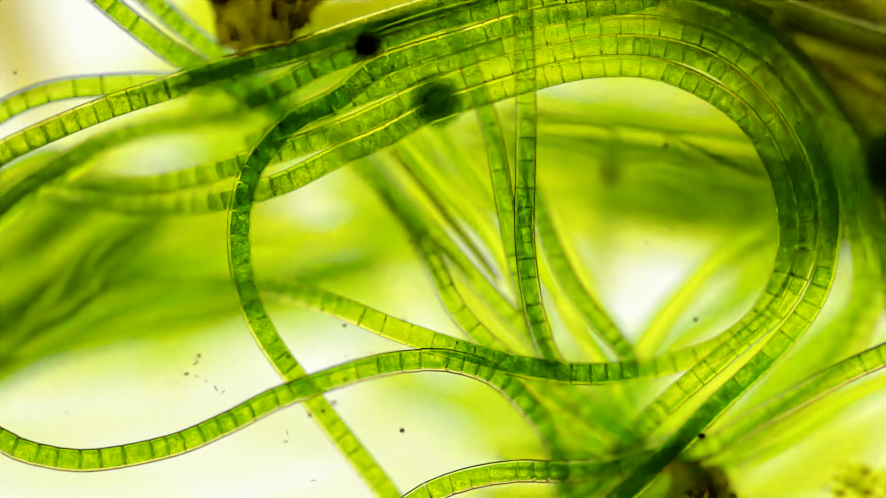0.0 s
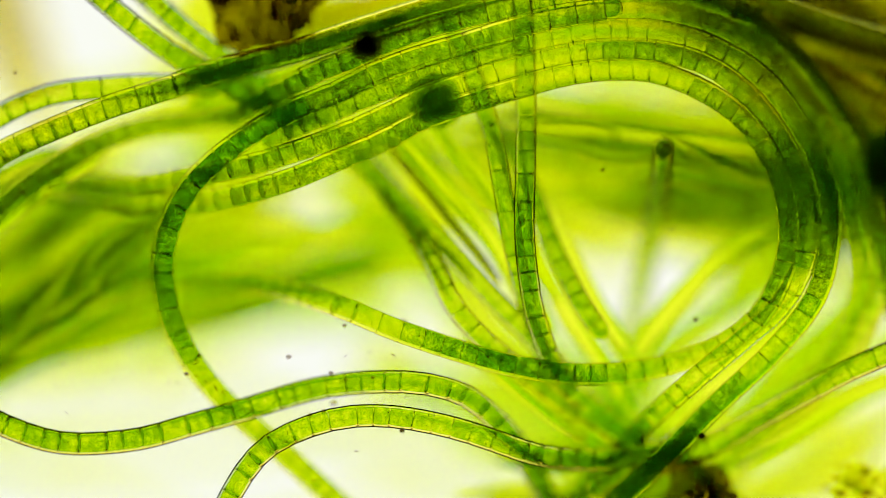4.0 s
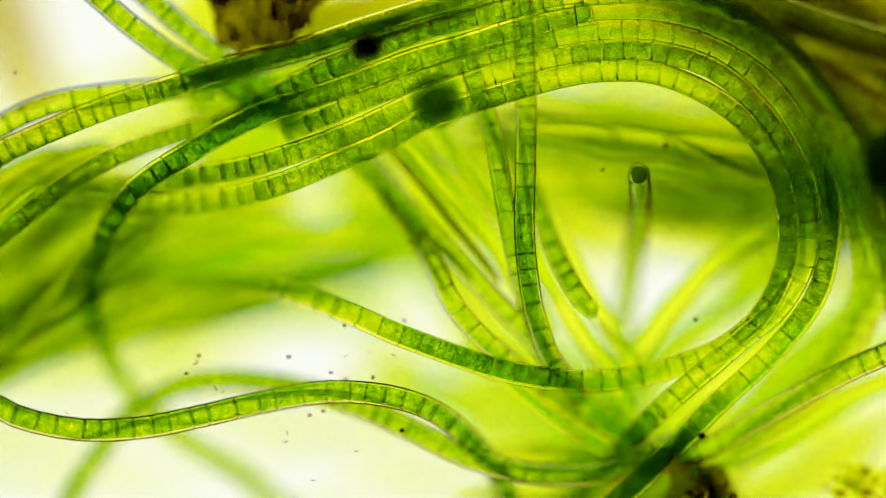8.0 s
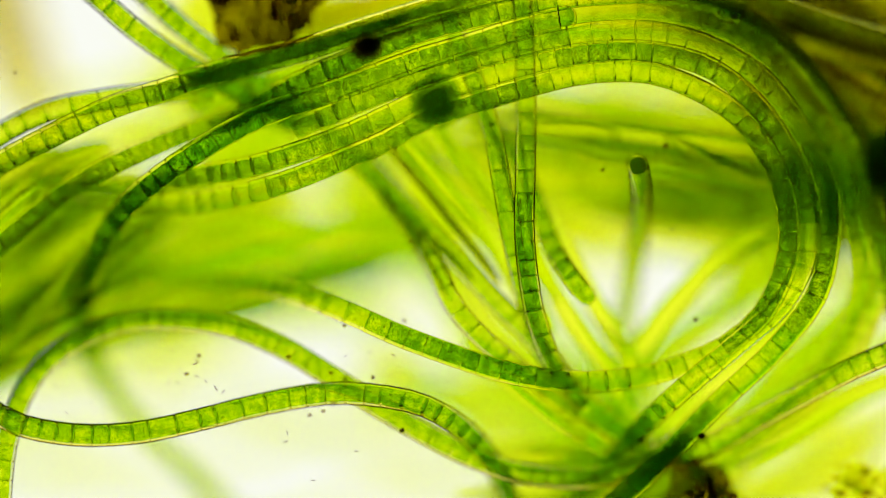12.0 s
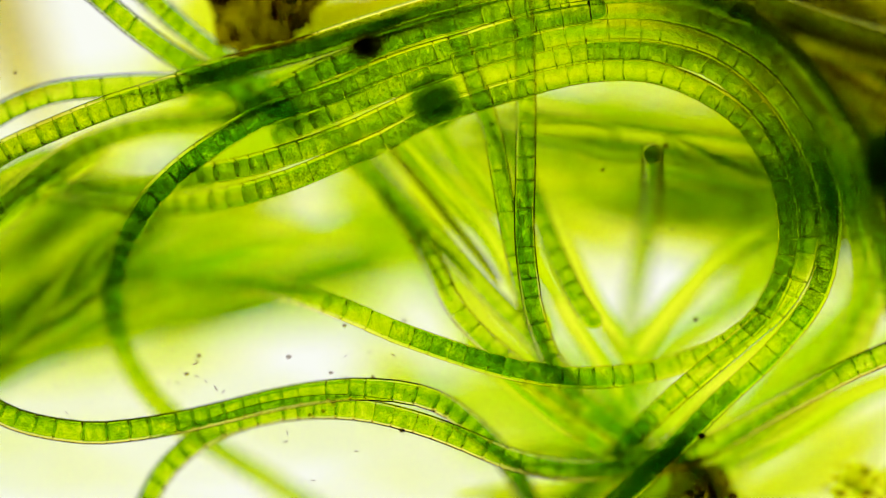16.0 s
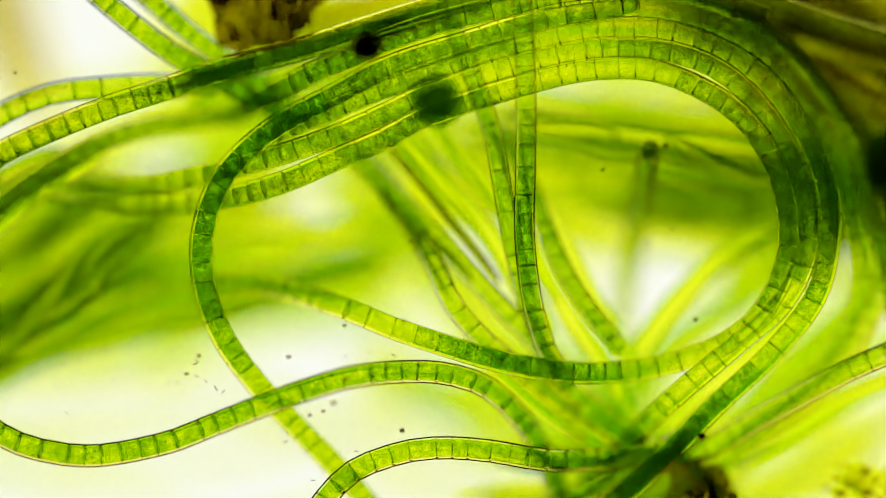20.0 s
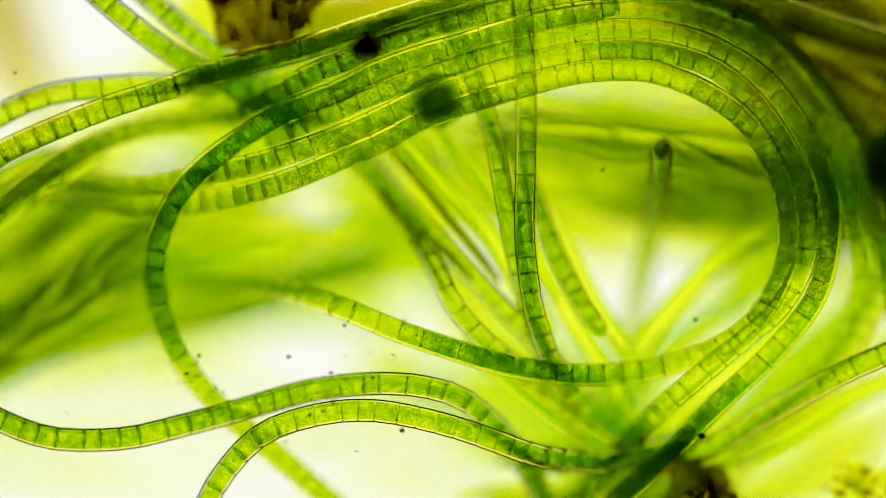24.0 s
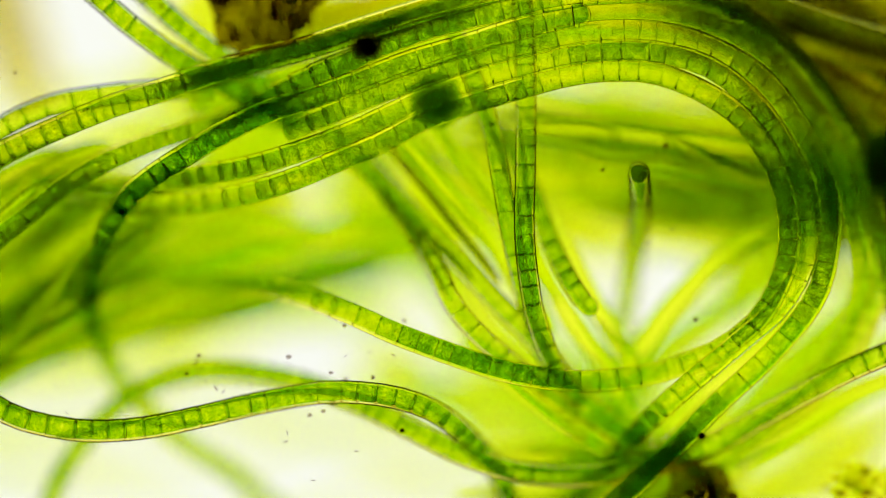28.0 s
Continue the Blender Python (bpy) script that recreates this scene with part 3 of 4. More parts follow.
filament("soft green filament rising behind the loop", ((0, ((-40, 400, -0.07), (30, 340, -0.07), (100, 295, -0.08), (170, 255, -0.1), (250, 228, -0.14), (340, 214, -0.18), (430, 205, -0.22))), (3, ((-40, 408, -0.06), (30, 345, -0.06), (100, 295, -0.07), (170, 255, -0.1), (250, 225, -0.14), (340, 212, -0.18), (430, 205, -0.22))), (6, ((-40, 405, -0.05), (30, 342, -0.05), (100, 285, -0.06), (170, 247, -0.09), (250, 222, -0.13), (340, 212, -0.18), (430, 205, -0.22))), (8, ((-40, 446, -0.04), (30, 391, -0.04), (100, 337, -0.04), (170, 292, -0.04), (250, 256, -0.055), (340, 228, -0.09), (430, 210, -0.15))), (11, ((-40, 472, -0.03), (30, 416, -0.03), (100, 358, -0.03), (170, 313, -0.035), (250, 272, -0.05), (340, 232, -0.09), (430, 210, -0.15)))), -0.05, 0.55, 0.0, 92, close=True, shaded_at=(-0.1, 0.10))

filament("green filament slanting behind the bundle", ((0, ((790, 20, -0.08), (815, 80, -0.06), (850, 170, -0.05), (872, 240, -0.035), (888, 325, -0.022), (905, 420, -0.035), (928, 520, -0.06), (955, 600, -0.1), (990, 690, -0.16))),), 0.0, 0.72, 0.0, 101, girth=0.85, still=True, light=0.6, bright=(-0.2, 0.16))
filament("upright green filament crossing the open ring", ((0, ((925, 20, -0.05), (929, 90, -0.045), (931, 200, -0.035), (930, 300, -0.015), (928, 400, 0.005), (934, 480, -0.005), (948, 560, -0.028), (978, 640, -0.055), (1030, 720, -0.1))),), -0.1, 0.68, 0.006, 102, girth=0.9, light=0.7, bright=(-0.2, 0.2), shaded_at=(0.34, 0.46))

TIP_PATH = ((1130, 660, -0.12), (1098, 612, -0.07), (1060, 570, -0.06), (1015, 510, -0.07), (975, 430, -0.1), (945, 350, -0.15), (900, 260, -0.22), (850, 200, -0.3))
filament("green filament with a rounded tip in the open ring", ((0, TIP_PATH[0:1] + TIP_PATH[1:]), (1.5, ((1100, 632, -0.08),) + TIP_PATH[1:]), (3, ((1078, 604, -0.05), (1045, 560, -0.05)) + TIP_PATH[3:]), (5.5, ((1060, 580, -0.04), (1025, 535, -0.05)) + TIP_PATH[4:]), (8, ((1053, 557, -0.03), (1018, 515, -0.04)) + TIP_PATH[4:]), (11, ((1045, 522, -0.03), (1012, 485, -0.04)) + TIP_PATH[4:])), 0.0, 0.5, 0.0, 103, girth=0.85, tips=(True, False), light="mid")

filament("upright filament tip reaching out of the depth", ((0, ((1080, 290, -0.30), (1078, 330, -0.36), (1074, 390, -0.42), (1060, 480, -0.5), (1040, 600, -0.55), (1030, 700, -0.55))), (1.5, ((1132, 258, -0.07), (1127, 297, -0.13), (1116, 365, -0.24), (1100, 470, -0.4), (1080, 600, -0.5), (1070, 700, -0.55))), (3, ((1185, 252, -0.02), (1180, 290, -0.07), (1172, 340, -0.15), (1155, 430, -0.28), (1125, 560, -0.42), (1100, 700, -0.5))), (5.5, ((1160, 253, -0.02), (1160, 290, -0.07), (1158, 340, -0.15), (1145, 430, -0.28), (1120, 560, -0.42), (1100, 700, -0.5))), (8, ((1130, 297, -0.01), (1132, 330, -0.05), (1132, 380, -0.13), (1120, 460, -0.25), (1100, 580, -0.38), (1085, 700, -0.5))), (11, ((1124, 270, -0.02), (1133, 310, -0.05), (1136, 360, -0.12), (1125, 450, -0.25), (1105, 570, -0.38), (1090, 700, -0.5)))), 0.0, 0.55, 0.0, 104, tips=(True, False), pale=True)

filament("green filament running down through the crossing", ((0, ((560, 190, -0.16), (620, 270, -0.14), (680, 335, -0.12), (735, 400, -0.1), (770, 470, -0.06), (800, 535, -0.04), (845, 590, -0.045), (890, 630, -0.06), (960, 690, -0.12), (1040, 760, -0.15))),), 0.0, 0.8, 0.0, 111, girth=0.9, still=True, light=0.42, shaded_at=(0.18, 0.28), deep=0.7)
filament("soft green filament below the crossing", ((0, ((640, 280, -0.14), (720, 365, -0.11), (800, 450, -0.09), (880, 535, -0.09), (950, 605, -0.1), (1020, 690, -0.13), (1100, 770, -0.2), (1180, 850, -0.25))),), 0.0, 0.85, 0.0, 112, girth=0.95, still=True, light=0.38)
filament("green filament slanting in from the corner", ((0, ((130, -50, -0.04), (182, -2, -0.04), (240, 45, -0.04), (303, 92, -0.05), (375, 132, -0.08), (440, 170, -0.12), (520, 215, -0.17))), (11, ((120, -45, -0.04), (175, -2, -0.04), (225, 42, -0.04), (280, 83, -0.05), (340, 121, -0.08), (415, 160, -0.12), (510, 215, -0.17)))), 0.0, 0.5, 0.0, 113, light="mid", shaded_at=(0.3, 0.6))
filament("yellow-green filament beside the brown clump", ((0, ((216, -45, -0.08), (268, 0, -0.08), (323, 48, -0.08), (378, 91, -0.1), (450, 140, -0.14), (520, 190, -0.18))),), 0.0, 0.42, 0.0, 114, still=True, light="mid")
filament("dull green filament running off over the olive tangle", ((0, ((1230, -55, -0.1), (1310, -22, -0.085), (1380, 10, -0.075), (1450, 36, -0.075), (1520, 57, -0.085), (1600, 78, -0.1), (1680, 98, -0.12))),), 0.0, 0.5, 0.0, 117, still=True, close=True, light=0.6)
CORNER = ((880, 962, -0.05), (965, 915, -0.05), (1066, 862, -0.06), (1130, 836, -0.07), (1200, 812, -0.08), (1270, 784, -0.085), (1340, 743, -0.075), (1420, 699, -0.05), (1500, 657, -0.03), (1568, 627, -0.03), (1640, 595, -0.03), (1720, 560, -0.03))
filament("yellow-green filament slanting across the yellow corner to the knot", ((0, CORNER),), 0.094, 0.95, 0.0235, 115, tips=(True, False), light=0.42)
filament("pale green filament out of focus at the side", ((0, ((1610, 330, -0.16), (1592, 430, -0.15), (1560, 520, -0.14), (1505, 615, -0.14), (1430, 700, -0.15), (1330, 790, -0.16))),), 0.0, 0.6, 0.0, 116, still=True, light=0.25)

# ---- deep filaments out of focus ----
def strand(label, points, mat, radius=0.0205, name="deep_filament"):
    line = smooth_line(points, 0.03)
    line = line + np.stack([0.004 * np.sin(np.arange(len(line)) * 0.35 + points[0][0] + k) for k in range(3)], 1)
    base = tagged(new(name), label, "alga", "deep filaments")
    part("sheath", tube(line, radius), SHEATH, base)
    part("core", tube(line, radius * 0.86), mat, base)
    return base


def soft(label, points, mat=None, radius=0.0195):
    """A filament a little out of focus, its cells no longer to be told apart."""
    base = tagged(new("soft_filament"), label, "alga", "soft filaments")
    line = smooth_line(points, 0.025)
    part("wall", tube(line, radius, 12), WALL, base)
    part("core", tube(line, radius * 0.86, 12), mat or DARK_DEEP, base)
    return base


UNDER, FAN, SIDE = "soft green filament under the open ring", "soft green filament running to the knot", "soft green filament at the side of the tangle"
soft(UNDER, ((900, 235, -0.24), (1000, 250, -0.20), (1100, 258, -0.20), (1250, 285, -0.20), (1420, 325, -0.24)), YELLOW)
soft(UNDER, ((880, 205, -0.27), (1020, 215, -0.24), (1180, 235, -0.24), (1350, 262, -0.24), (1450, 280, -0.24)), YELLOW)
soft(UNDER, ((940, 340, -0.31), (1100, 335, -0.29), (1250, 348, -0.28), (1420, 378, -0.28)), YELLOW)
soft(UNDER, ((900, 160, -0.31), (1050, 190, -0.29), (1200, 210, -0.28), (1400, 230, -0.28)), YELLOW)
soft(UNDER, ((935, 224, -0.17), (1000, 226, -0.15), (1060, 232, -0.15), (1120, 246, -0.17)), DARK_DEEP, 0.012)
soft(UNDER, ((1170, 236, -0.14), (1240, 268, -0.11), (1300, 293, -0.11), (1375, 318, -0.13)), DARK_DEEP, 0.011)
soft(UNDER, ((990, 262, -0.17), (1080, 280, -0.15), (1160, 284, -0.15), (1260, 300, -0.15), (1360, 340, -0.17)), DARK_DEEP, 0.010)
soft(UNDER, ((1130, 300, -0.20), (1220, 310, -0.17), (1300, 330, -0.17), (1370, 350, -0.18)), YELLOW)
soft(FAN, ((740, 190, -0.17), (800, 270, -0.15), (870, 350, -0.15), (930, 430, -0.17), (1000, 560, -0.18)), DEEP)
soft(FAN, ((690, 240, -0.15), (780, 330, -0.14), (850, 400, -0.14), (920, 500, -0.15), (1000, 610, -0.15)), DEEP)
soft(FAN, ((940, 330, -0.18), (975, 400, -0.17), (1030, 500, -0.17), (1080, 580, -0.17), (1150, 680, -0.18)), DEEP)
soft(FAN, ((940, 440, -0.22), (985, 520, -0.20), (1040, 600, -0.18), (1100, 690, -0.17), (1150, 770, -0.17)), DEEP)
soft(FAN, ((1085, 700, -0.26), (1130, 620, -0.22), (1200, 530, -0.21), (1290, 450, -0.21), (1400, 400, -0.21)), DEEP, 0.022)
soft(FAN, ((820, 600, -0.15), (890, 660, -0.12), (970, 725, -0.11), (1060, 785, -0.11), (1140, 830, -0.14)), DEEP)
soft(FAN, ((930, 620, -0.15), (990, 680, -0.14), (1060, 735, -0.12), (1130, 790, -0.12), (1190, 830, -0.14)), DEEP)
soft(SIDE, ((-60, 690, -0.28), (60, 580, -0.23), (150, 490, -0.23), (240, 415, -0.23), (340, 355, -0.28)))
soft(SIDE, ((-60, 650, -0.30), (40, 560, -0.29), (130, 470, -0.28), (200, 410, -0.28), (290, 360, -0.29)), DEEP)
STREAK = "thin dark filament sloping up out of the depth"
soft(STREAK, ((60, 600, -0.17), (130, 545, -0.14), (200, 480, -0.13), (260, 420, -0.14), (310, 370, -0.17)), DARK_DEEP, 0.009)
soft(STREAK, ((10, 610, -0.22), (60, 562, -0.20), (130, 482, -0.17), (200, 412, -0.17), (260, 375, -0.20)), DARK_DEEP, 0.010)
soft(STREAK, ((-60, 665, -0.22), (0, 632, -0.20), (60, 590, -0.17), (170, 520, -0.17), (250, 470, -0.22)), DARK_DEEP, 0.013)
soft(STREAK, ((-60, 675, -0.23), (20, 640, -0.22), (110, 600, -0.20), (230, 543, -0.20), (340, 505, -0.23)), DARK_DEEP, 0.014)
# strands put in as the shadowy edge bands of the crossing filaments
CROSS = "thin dark strand added for the shadowy edges at the crossing"
soft(CROSS, ((690, 262, -0.12), (745, 325, -0.1), (800, 395, -0.09), (850, 455, -0.1), (900, 520, -0.13)), SHADE, 0.008)
soft(CROSS, ((665, 330, -0.14), (705, 385, -0.11), (742, 440, -0.1), (775, 500, -0.12), (800, 560, -0.15)), SHADE, 0.011)
soft(CROSS, ((720, 385, -0.14), (760, 425, -0.12), (800, 460, -0.12), (850, 520, -0.14)), SHADE, 0.013)
soft(SIDE, ((-60, 700, -0.36), (100, 625, -0.32), (250, 580, -0.32), (420, 550, -0.32), (560, 520, -0.35)))
soft(SIDE, ((40, 315, -0.2), (110, 330, -0.16), (180, 340, -0.15), (240, 342, -0.15), (300, 335, -0.2)), DEEP)
soft(STREAK, ((80, 328, -0.13), (180, 340, -0.10), (260, 342, -0.09), (340, 333, -0.09), (410, 318, -0.10)), DARK_DEEP, 0.006)
soft(STREAK, ((150, 368, -0.14), (230, 376, -0.13), (300, 372, -0.12), (370, 360, -0.13)), DARK_DEEP, 0.006)
soft(SIDE, ((-60, 445, -0.14), (10, 388, -0.12), (70, 338, -0.10), (140, 296, -0.12), (210, 262, -0.16)), DEEP)
soft(SIDE, ((-70, 400, -0.17), (10, 345, -0.16), (70, 305, -0.14), (150, 270, -0.14), (230, 245, -0.17)))
soft(SIDE, ((-60, 350, -0.20), (10, 310, -0.17), (80, 280, -0.17), (160, 262, -0.20)))
soft("dull green filament between the crossing and the loop", ((330, 195, -0.18), (420, 165, -0.14), (500, 145, -0.13), (600, 110, -0.15), (680, 80, -0.2)), DEEP)
soft("dull green filament between the crossing and the loop", ((370, 205, -0.2), (440, 180, -0.16), (510, 160, -0.15), (600, 130, -0.17), (690, 105, -0.2)), DEEP)
for far_u, far_v, off in ((1320, 665, 0), (1270, 715, 8), (1225, 760, -8)):
    soft("shaded green filament by the knot", ((1050 + off, 925, -0.13), (1105 + off, 875, -0.11), (1155 + off, 828, -0.1), ((1155 + off + far_u) / 2, (828 + far_v) / 2, -0.15), (far_u, far_v, -0.24)), DARK_DEEP)
soft("shaded green filament by the knot", ((930, 800, -0.24), (1010, 800, -0.2), (1080, 806, -0.18), (1150, 800, -0.18), (1230, 770, -0.2)))
soft("shaded green filament by the knot", ((1060, 900, -0.2), (1130, 840, -0.17), (1200, 790, -0.16), (1280, 735, -0.18)))
soft(SIDE, ((330, 195, -0.25), (380, 195, -0.22), (430, 200, -0.2), (500, 205, -0.2), (600, 200, -0.25)))
soft(SIDE, ((1620, 650, -0.2), (1500, 710, -0.2), (1400, 765, -0.2), (1300, 820, -0.2), (1200, 870, -0.2)), DEEP)
soft(SIDE, ((880, 812, -0.2), (960, 822, -0.16), (1050, 818, -0.15), (1140, 800, -0.15), (1220, 770, -0.18)))
soft("shaded green filament below the crossing one", ((650, 55, -0.2), (720, 32, -0.16), (800, 8, -0.16), (900, -20, -0.2)), RICH)
soft("shaded green filament below the crossing one", ((560, 95, -0.2), (640, 66, -0.16), (720, 42, -0.16), (820, 15, -0.2)))
soft("dull olive filament behind the bundle", ((1250, -30, -0.2), (1350, 20, -0.18), (1450, 60, -0.18), (1620, 120, -0.2)), OLIVE)
soft("dull olive filament behind the bundle", ((1280, 10, -0.22), (1390, 70, -0.2), (1490, 130, -0.2), (1620, 200, -0.22)), OLIVE)
soft("dull olive filament behind the bundle", ((1300, -60, -0.25), (1430, 0, -0.22), (1530, 40, -0.22), (1640, 70, -0.25)), OLIVE)

soft("soft green filament between the bundle strands", ((1440, 510, -0.2), (1390, 572, -0.18), (1318, 636, -0.18), (1240, 700, -0.18), (1150, 785, -0.2)), DEEP)
soft("shaded green filament below the crossing one", ((300, 166, -0.14), (380, 136, -0.1), (470, 110, -0.09), (560, 84, -0.09), (660, 52, -0.1), (760, 25, -0.14)), RICH)
# added only to darken the outside of the turn
soft("dark strand added to shade the turn of the bundle", ((1470, 140, -0.2), (1535, 240, -0.2), (1565, 350, -0.2), (1560, 450, -0.2)), SHADE)

deal = random.Random(5)


def sheaf(label, mat, count, start, middle, end, spread, z0, z1):
    """Loose filaments that sweep together from start over middle to end."""
    for i in range(count):
        off = [deal.gauss(0, spread) for _ in range(3)]
        side = deal.gauss(0, spread * 0.4)
        z = deal.uniform(z0, z1)
        (a, b), (c, d), (e, f) = start, middle, end
        strand(label, ((a + side, b + off[0], z - 0.04), ((a + c) / 2, (b + d) / 2 + (off[0] + off[1]) * 0.5 + deal.gauss(0, 8), z), (c, d + off[1], z), ((c + e) / 2, (d + f) / 2 + (off[1] + off[2]) * 0.5 + deal.gauss(0, 8), z), (e + side, f + off[2], z - 0.05)), mat, deal.uniform(0.018, 0.024))


LIME, SHADY = "blurred lime-green filament deep in the tangle", "dark green filament sloping up out of the depth"
sheaf(LIME, DEEP, 14, (-150, 680), (230, 520), (720, 470), 45, -1.0, -0.5)
sheaf(LIME, YELLOW, 11, (-150, 560), (200, 410), (560, 350), 50, -1.0, -0.5)
sheaf("green filament sloping through the haze", DARK_DEEP, 2, (-80, 640), (350, 500), (720, 450), 40, -0.42, -0.26)
sheaf("yellow-green filament sloping through the haze", YELLOW, 3, (-80, 590), (380, 450), (790, 370), 40, -0.45, -0.26)
sheaf(SHADY, DARK_DEEP, 7, (-120, 650), (90, 530), (330, 370), 35, -0.5, -0.3)
sheaf("blurred lime-green filament under the open ring", YELLOW, 14, (600, 260), (1050, 290), (1500, 340), 70, -1.0, -0.45)
sheaf("dark streak of filament under the open ring", DARK_DEEP, 4, (850, 230), (1150, 260), (1450, 320), 25, -0.45, -0.3)
sheaf("blurred green filament below the crossing", DEEP, 5, (560, 300), (900, 560), (1250, 860), 50, -0.8, -0.35)
sheaf("blurred green filament fanning from the dark corner", DEEP, 6, (1000, 860), (1180, 600), (1440, 420), 35, -0.7, -0.35)
sheaf("ochre filament behind the bundle", OCHRE, 16, (1230, -70), (1450, 50), (1750, 240), 85, -0.7, -0.3)
sheaf("yellow-green filament in the corner", YELLOW, 3, (1250, 960), (1450, 860), (1700, 740), 50, -0.9, -0.5)
sheaf("yellow-green filament in the corner", DEEP, 3, (1000, 900), (1350, 720), (1750, 560), 60, -0.9, -0.5)
sheaf("yellow-green filament behind the bundle", DEEP, 8, (430, 140), (800, 60), (1400, 90), 50, -0.8, -0.3)
sheaf("yellow-green filament behind the bundle", DEEP, 6, (-60, 360), (250, 300), (600, 220), 30, -0.7, -0.3)
sheaf("green filament at the edge of the tangle", DEEP, 6, (1640, 250), (1540, 500), (1250, 830), 40, -0.6, -0.25)
sheaf("blurred lime-green filament along the foot of the tangle", DEEP, 5, (640, 640), (880, 760), (1150, 830), 40, -0.9, -0.6)

sheaf("ochre filament behind the crossing one", OCHRE, 6, (480, 60), (620, 20), (800, -40), 20, -0.6, -0.3)
sheaf("ochre filament behind the bundle", OLIVE, 10, (1290, -60), (1470, 80), (1750, 260), 95, -0.6, -0.25)


def mat(label, material_of, count, u, v, wide, high, slope, z0, z1, seed):
    """A far tangle that nobody could count: loose strands round the place (u, v), all in one mesh."""
    dice = random.Random(seed)
    verts, faces = [], []
    for _ in range(count):
        x, y, z = dice.gauss(u, wide * 0.5), dice.gauss(v, high * 0.5), dice.uniform(z0, z1)
        a, half = math.radians(slope + dice.gauss(0, 9)), dice.uniform(90, 200)
        bow = dice.gauss(0, 25)
        ends = [(x + half * f * math.cos(a) - bow * (1 - f * f) * math.sin(a), y + half * f * math.sin(a) + bow * (1 - f * f) * math.cos(a), z + 0.03 * f) for f in (-1, -0.5, 0, 0.5, 1)]
        line = smooth_line(ends, 0.06)
        bm = tube(line, dice.uniform(0.02, 0.03), 6)
        first = len(verts)
        verts += [tuple(p.co) for p in bm.verts]
        bm.verts.index_update()
        faces += [[first + p.index for p in f.verts] for f in bm.faces]
        bm.free()
    me = bpy.data.meshes.new("algal_mat")
    me.from_pydata(verts, [], faces)
    for f in me.polygons:
        f.use_smooth = True
    me.materials.append(material_of)
    return tagged(new("algal_mat", me), label, "alga", kind="stuff")


HAZE = "far lime-green algal tangle out of focus"
mat(HAZE, YELLOW, 64, 1170, 320, 330, 150, 8, -1.4, -0.8, 1)
mat(HAZE, YELLOW, 34, 240, 510, 400, 120, -25, -1.4, -0.8, 2)
SWAYERS.append((mat(HAZE, DEEP, 30, 520, 440, 300, 60, -12, -1.4, -0.8, 3), ((0, 5, 9), (-0.24, -0.14, 0.04), (-0.14, -0.08, 0.0))))
mat(HAZE, DEEP, 32, 680, 205, 500, 85, -20, -1.4, -0.8, 4)
mat(HAZE, DEEP, 34, 1040, 750, 220, 80, 40, -1.4, -0.8, 6)
mat(HAZE, DEEP, 10, 1400, 540, 110, 200, -60, -1.4, -0.8, 7)
mat("far olive algal tangle out of focus", OLIVE, 26, 1530, 40, 190, 90, 25, -1.2, -0.7, 14)
mat("far olive algal tangle out of focus", OLIVE, 58, 1510, 110, 200, 140, 30, -1.3, -0.7, 8)
mat("far yellow algal tangle out of focus", YELLOW, 5, 1430, 830, 260, 110, -25, -1.4, -0.8, 9)
mat("far yellow algal tangle out of focus", OCHRE, 12, 10, 60, 140, 110, 70, -1.4, -0.9, 10)
mat("dark green algal tangle under the open ring", DARK_DEEP, 18, 1280, 355, 130, 55, 14, -0.7, -0.3, 17)
mat("dark green algal tangle under the turn of the bundle", DARK_DEEP, 24, 1455, 395, 100, 90, 80, -0.5, -0.25, 31)
mat("dark green algal tangle at the side", DARK_DEEP, 10, 90, 395, 150, 60, -38, -0.5, -0.25, 32)
mat("far olive algal tangle out of focus", OLIVE, 18, 1290, 40, 180, 60, 25, -0.9, -0.4, 33)
mat(HAZE, YELLOW, 12, 880, 390, 160, 50, 20, -1.2, -0.6, 34)
mat("dark green algal tangle behind the turn of the bundle", DARK_DEEP, 8, 1410, 65, 150, 70, 35, -0.5, -0.25, 35)
mat("dark green algal tangle along the foot", DARK_DEEP, 8, 1075, 868, 120, 25, -8, -0.4, -0.22, 36)
mat("dark green algal tangle round the knot", DARK_DEEP, 9, 1180, 865, 80, 40, -38, -0.5, -0.25, 18)
mat("far yellow algal tangle round the brown clump", YELLOW, 24, 490, 30, 150, 60, -15, -1.0, -0.5, 20)
mat(HAZE, YELLOW, 7, 1110, 190, 220, 40, 10, -1.0, -0.5, 21)
mat(HAZE, YELLOW, 10, 450, 160, 160, 30, -18, -0.9, -0.5, 22)
mat(HAZE, DEEP, 7, 1470, 770, 160, 70, -25, -1.2, -0.7, 19)
mat("far dark green algal tangle at the edge", DARK_DEEP, 26, 1560, 290, 50, 90, -70, -0.9, -0.5, 13)
sheaf("thin pale filament far below the clear field", DEEP, 3, (-100, 780), (400, 740), (900, 800), 90, -1.45, -1.25)

